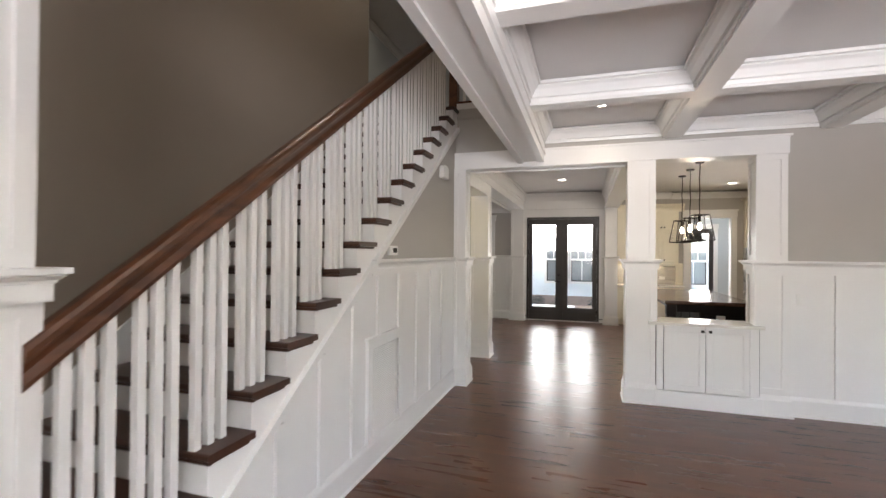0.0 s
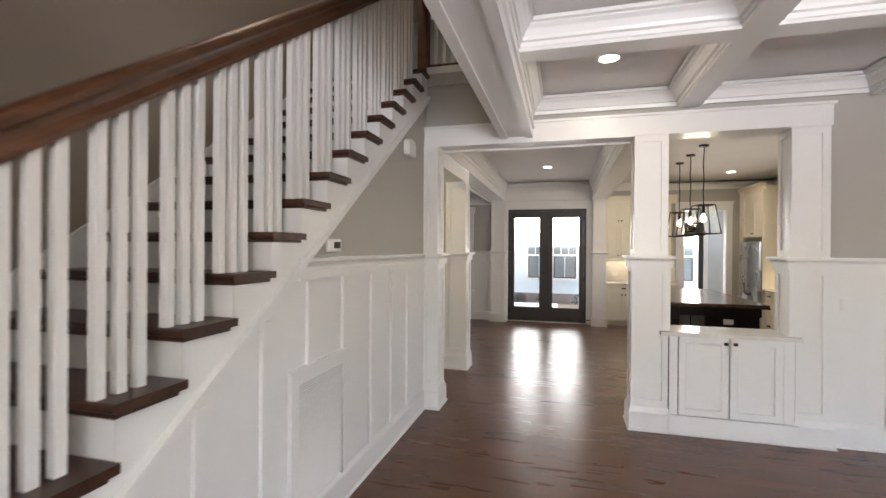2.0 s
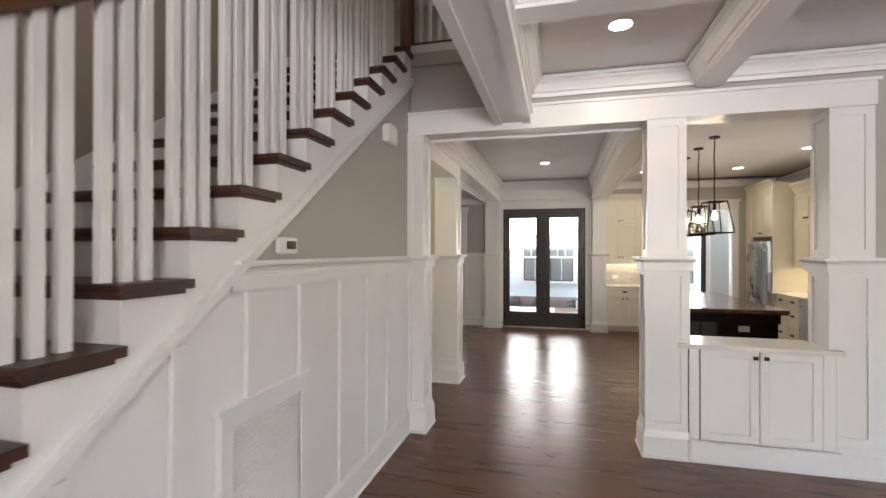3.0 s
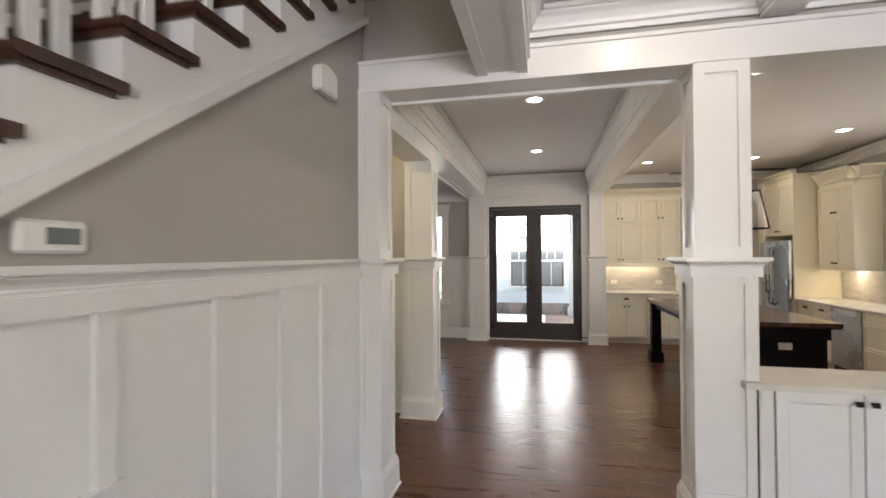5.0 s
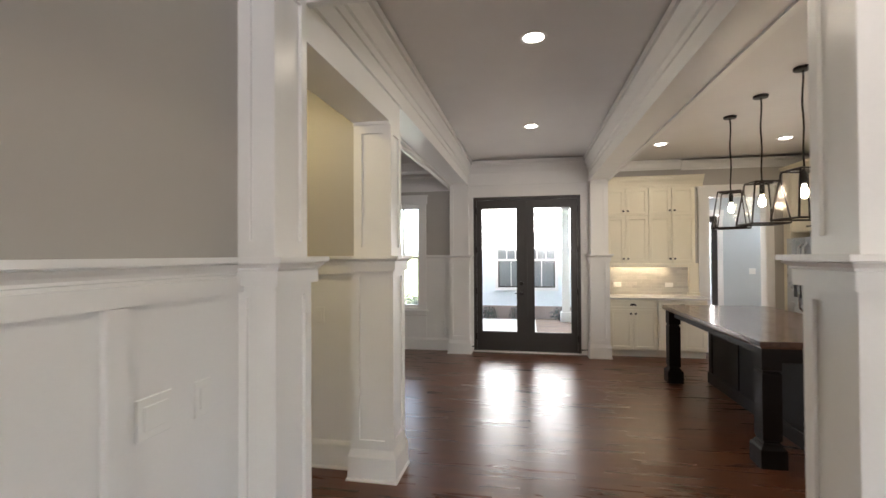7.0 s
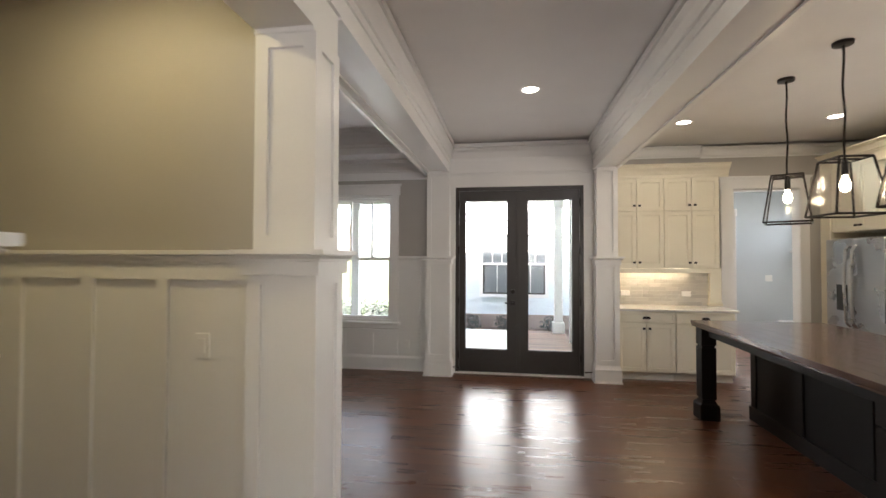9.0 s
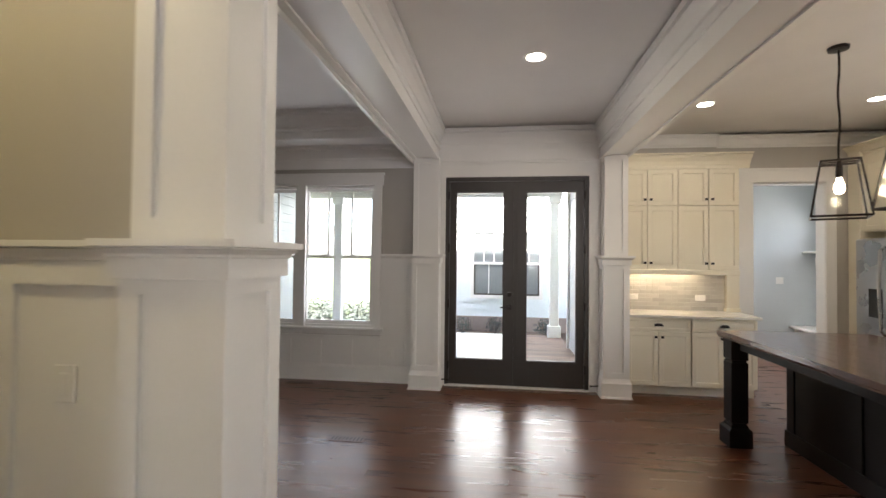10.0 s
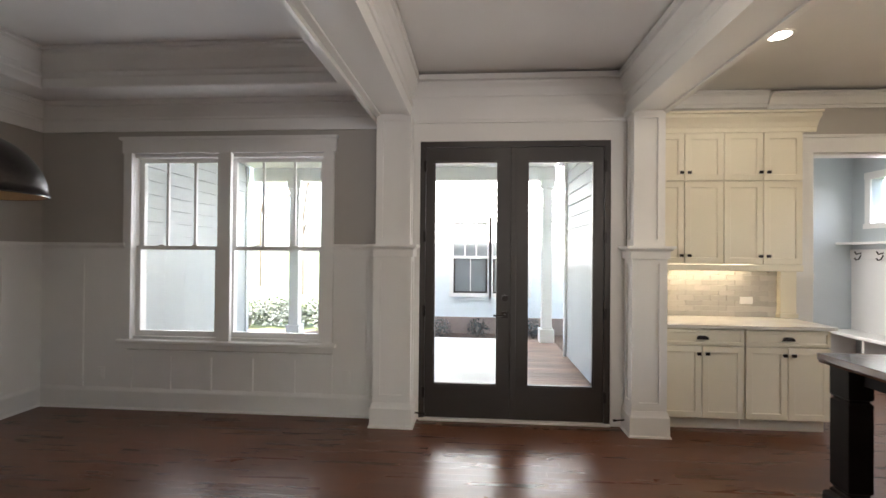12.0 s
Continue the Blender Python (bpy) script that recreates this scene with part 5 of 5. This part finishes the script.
house = thing("neighbour_house", (-1, 18, -0.45), "pale blue sided house with white trimmed windows next door", "house")
bm = bmesh.new()
part("wall", B(bm, -3.3, 9.0, 17.25, 24, -0.45, 5.6), SIDING_BLUE, house)
bm = bmesh.new()
part("foundation", B(bm, -3.32, 9.0, 17.20, 17.2495, -0.45, 0.06), BRICK, house)
for i in range(30):
    z = 0.06 + i * 0.18
    part("board", prism(bmesh.new(), [(17.2495, z), (17.222, z), (17.242, z + 0.195), (17.2495, z + 0.195)], "x", -3.3, 9.0), SIDING_BLUE, house)
for a, b in ((-1.10, -0.34), (-0.22, 0.54), (3.4, 4.2)):
    z0, z1 = 0.60, 2.18
    fr_ = bmesh.new()
    for w0, w1, q0, q1 in ((a - 0.09, a, z0 - 0.09, z1 + 0.12), (b, b + 0.09, z0 - 0.09, z1 + 0.12), (a, b, z1, z1 + 0.12), (a, b, z0 - 0.09, z0)):
        B(fr_, w0, w1, 17.18, 17.2215, q0, q1)
    wd = part("window", fr_, TRIM, house)
    part("pane", bx(a, b, 17.212, 17.2175, z0, z1, 0), DARKGLASS, wd, "dark reflecting glass")
    m = z0 + (z1 - z0) * 0.51
    part("meeting_rail", bx(a, b, 17.190, 17.2115, m - 0.03, m + 0.03, 0.003), TRIM, wd)
    for i in (1, 2):
        xx = a + (b - a) * i / 3
        part("muntin", bx(xx - 0.014, xx + 0.014, 17.196, 17.2115, m + 0.03, z1, 0.002), TRIM, wd)
    part("muntin", bx(a, b, 17.198, 17.2105, m + 0.33, m + 0.358, 0.002), TRIM, wd)
    xx = (a + b) / 2
    part("muntin", bx(xx - 0.010, xx + 0.010, 17.200, 17.2115, z0 + 0.04, m - 0.03, 0.002), TRIM, wd)
    for u0, u1, w0, w1 in ((a, a + 0.04, z0, m - 0.03), (b - 0.04, b, z0, m - 0.03), (a + 0.04, b - 0.04, z0, z0 + 0.04)):
        part("sash", bx(u0, u1, 17.194, 17.2115, w0, w1, 0.003), DOOR, wd, "dark lower sash")
part("corner_board", bx(-3.36, -3.2, 17.17, 17.2215, 0.10, 5.5, 0.004), TRIM, house)
part("roof", prism(bmesh.new(), [(16.6, 5.5), (24.6, 5.5), (20.6, 8.6)], "x", -3.9, 9.4), ROOF, house)


def shrub(x, y, z, r, h, seed, label="small dark green shrub in the mulch bed"):
    rnd = random.Random(seed)
    s = thing("shrub", (x, y, z), label, "shrub", "shrubs")
    bm = bmesh.new()
    for i in range(7):
        a = rnd.uniform(0, 6.28)
        rod(bm, (x, y, z - 0.02), (x + r * 0.6 * math.cos(a), y + r * 0.6 * math.sin(a), z + h * rnd.uniform(0.5, 0.9)), 0.008, 5)
    part("stems", bm, BARK, s)
    bm = bmesh.new()
    for i in range(int(260 * (r / 0.24) ** 2)):
        a, q, e = rnd.uniform(0, 6.28), r * math.sqrt(rnd.random()), rnd.random()
        p = Vector((x + q * math.cos(a), y + q * math.sin(a), z + h * (0.12 + 0.88 * e) * (1 - 0.45 * (q / r) ** 2)))
        d = Vector((rnd.uniform(-1, 1), rnd.uniform(-1, 1), rnd.uniform(-0.3, 1))).normalized() * 0.05 * (0.6 + 0.4 * r / 0.24)
        n = d.orthogonal().normalized() * 0.018 * (0.6 + 0.4 * r / 0.24)
        v = [bm.verts.new(w) for w in (p, p + d * 0.5 + n, p + d, p + d * 0.5 - n)]
        bm.faces.new(v)
    part("leaves", bm, LEAF, s)


for i, (x, h) in enumerate(((-1.35, 0.42), (-0.55, 0.40), (0.62, 0.4), (1.5, 0.45), (-2.3, 0.4))):
    shrub(x, 16.75, -0.30, 0.24, h, 10 + i)
for i in range(9):
    shrub(-7.5 + i * 0.55, 18.2 + 0.3 * (i % 2), -0.45, 0.45, 0.75, 40 + i, "rounded green hedge shrub by the lawn")


def tree(x, y, h, seed):
    rnd = random.Random(seed)
    t = thing("tree", (x, y, -0.45), "bare winter tree with thin branches and few leaves", "tree", "trees")
    bm = bmesh.new()
    lv = bmesh.new()

    def limb(p, d, length, r, depth):
        q = p + d * length
        rows = []
        for w, rr in ((p, r), (q, r * 0.62)):
            qq = d.to_track_quat("Z", "Y")
            rows.append([bm.verts.new(w + qq @ Vector((rr * math.cos(k * 1.047), rr * math.sin(k * 1.047), 0))) for k in range(6)])
        for k in range(6):
            bm.faces.new((rows[0][k], rows[0][(k + 1) % 6], rows[1][(k + 1) % 6], rows[1][k]))
        if depth == 0:
            for k in range(10):
                c = q + Vector((rnd.uniform(-0.5, 0.5), rnd.uniform(-0.5, 0.5), rnd.uniform(-0.4, 0.4)))
                e = Vector((rnd.uniform(-1, 1), rnd.uniform(-1, 1), rnd.uniform(-1, 1))).normalized() * 0.12
                n = e.orthogonal().normalized() * 0.05
                lv.faces.new([lv.verts.new(w) for w in (c, c + e * 0.5 + n, c + e, c + e * 0.5 - n)])
            return
        for k in range(3):
            nd = (d + Vector((rnd.uniform(-0.8, 0.8), rnd.uniform(-0.8, 0.8), rnd.uniform(-0.1, 0.5)))).normalized()
            limb(p + d * length * rnd.uniform(0.7, 1.0), nd, length * rnd.uniform(0.55, 0.75), r * 0.6, depth - 1)
    limb(Vector((x, y, -0.46)), Vector((0, 0, 1)), h * 0.38, h * 0.010, 4)
    part("trunk", bm, BARK, t)
    part("crown", lv, LEAF, t)


tree(-8.5, 27, 9, 3)
tree(-12.5, 31, 11, 5)
tree(-6.2, 34, 10, 8)

# ---------------------------------------------------------------- floor boards
rnd = random.Random(4)
WID = 0.083
floor_ob = bpy.data.objects["floor"]


def board(bm, x0, x1, y0, y1, tilt=0.0):
    c = 0.0003
    lo = [bm.verts.new(v) for v in ((x0, y0, -0.011), (x1, y0, -0.011), (x1, y1, -0.011), (x0, y1, -0.011))]
    mi = [bm.verts.new(v) for v in ((x0, y0, -c), (x1, y0, -c), (x1, y1, -c), (x0, y1, -c))]
    hi = [bm.verts.new(v) for v in ((x0 + c, y0 + c, tilt), (x1 - c, y0 + c, tilt), (x1 - c, y1 - c, -tilt), (x0 + c, y1 - c, -tilt))]
    for a, b in ((lo, mi), (mi, hi)):
        for i in range(4):
            bm.faces.new((a[i], a[(i + 1) % 4], b[(i + 1) % 4], b[i]))
    bm.faces.new(hi)


board_me = {}
for L in (0.7, 1.0, 1.3, 1.6, 1.9):
    bm = bmesh.new()
    board(bm, 0, L - 0.0004, 0, WID - 0.0004)
    board_me[L] = mesh("floor_board", bm, FLOOR)
rest = bmesh.new()
count = 0
y = -3.2
while y < 11.09:
    x = -5.0 - rnd.random()
    while x < 5.25:
        L = rnd.choice((0.7, 1.0, 1.3, 1.6, 1.9))
        north = 11.6 if x > 0.98 else 11.12
        cx = x + L / 2
        if -1.1 < cx < 1.3 and 3.4 < y < 10.9 and count < 300:
            o = new("floor_board", board_me[L])
            o.parent = floor_ob
            o.location = (x, y, 0)
            o.rotation_euler.x = rnd.uniform(-0.0005, 0.0005)
            count += 1
        else:
            west, east = (-2.41, 5.22) if y < 5.5 else ((-3.52, 4.32) if y < 7.0 else (-4.81, 4.32))
            a0, a1 = max(x, west), min(x + L - 0.0004, east)
            if a1 - a0 > 0.02:
                board(rest, a0, a1, y, y + WID - 0.0004, rnd.uniform(-0.0001, 0.0001))
        x += L
    y += WID
while y < 11.64:
    x = 0.985
    while x < 4.3:
        L = rnd.choice((0.7, 1.0, 1.3))
        board(rest, x, min(x + L - 0.0004, 4.32), y, y + WID - 0.0004)
        x += L
    y += WID
tagged(part("floor_boards", rest, FLOOR, floor_ob), kind="stuff")
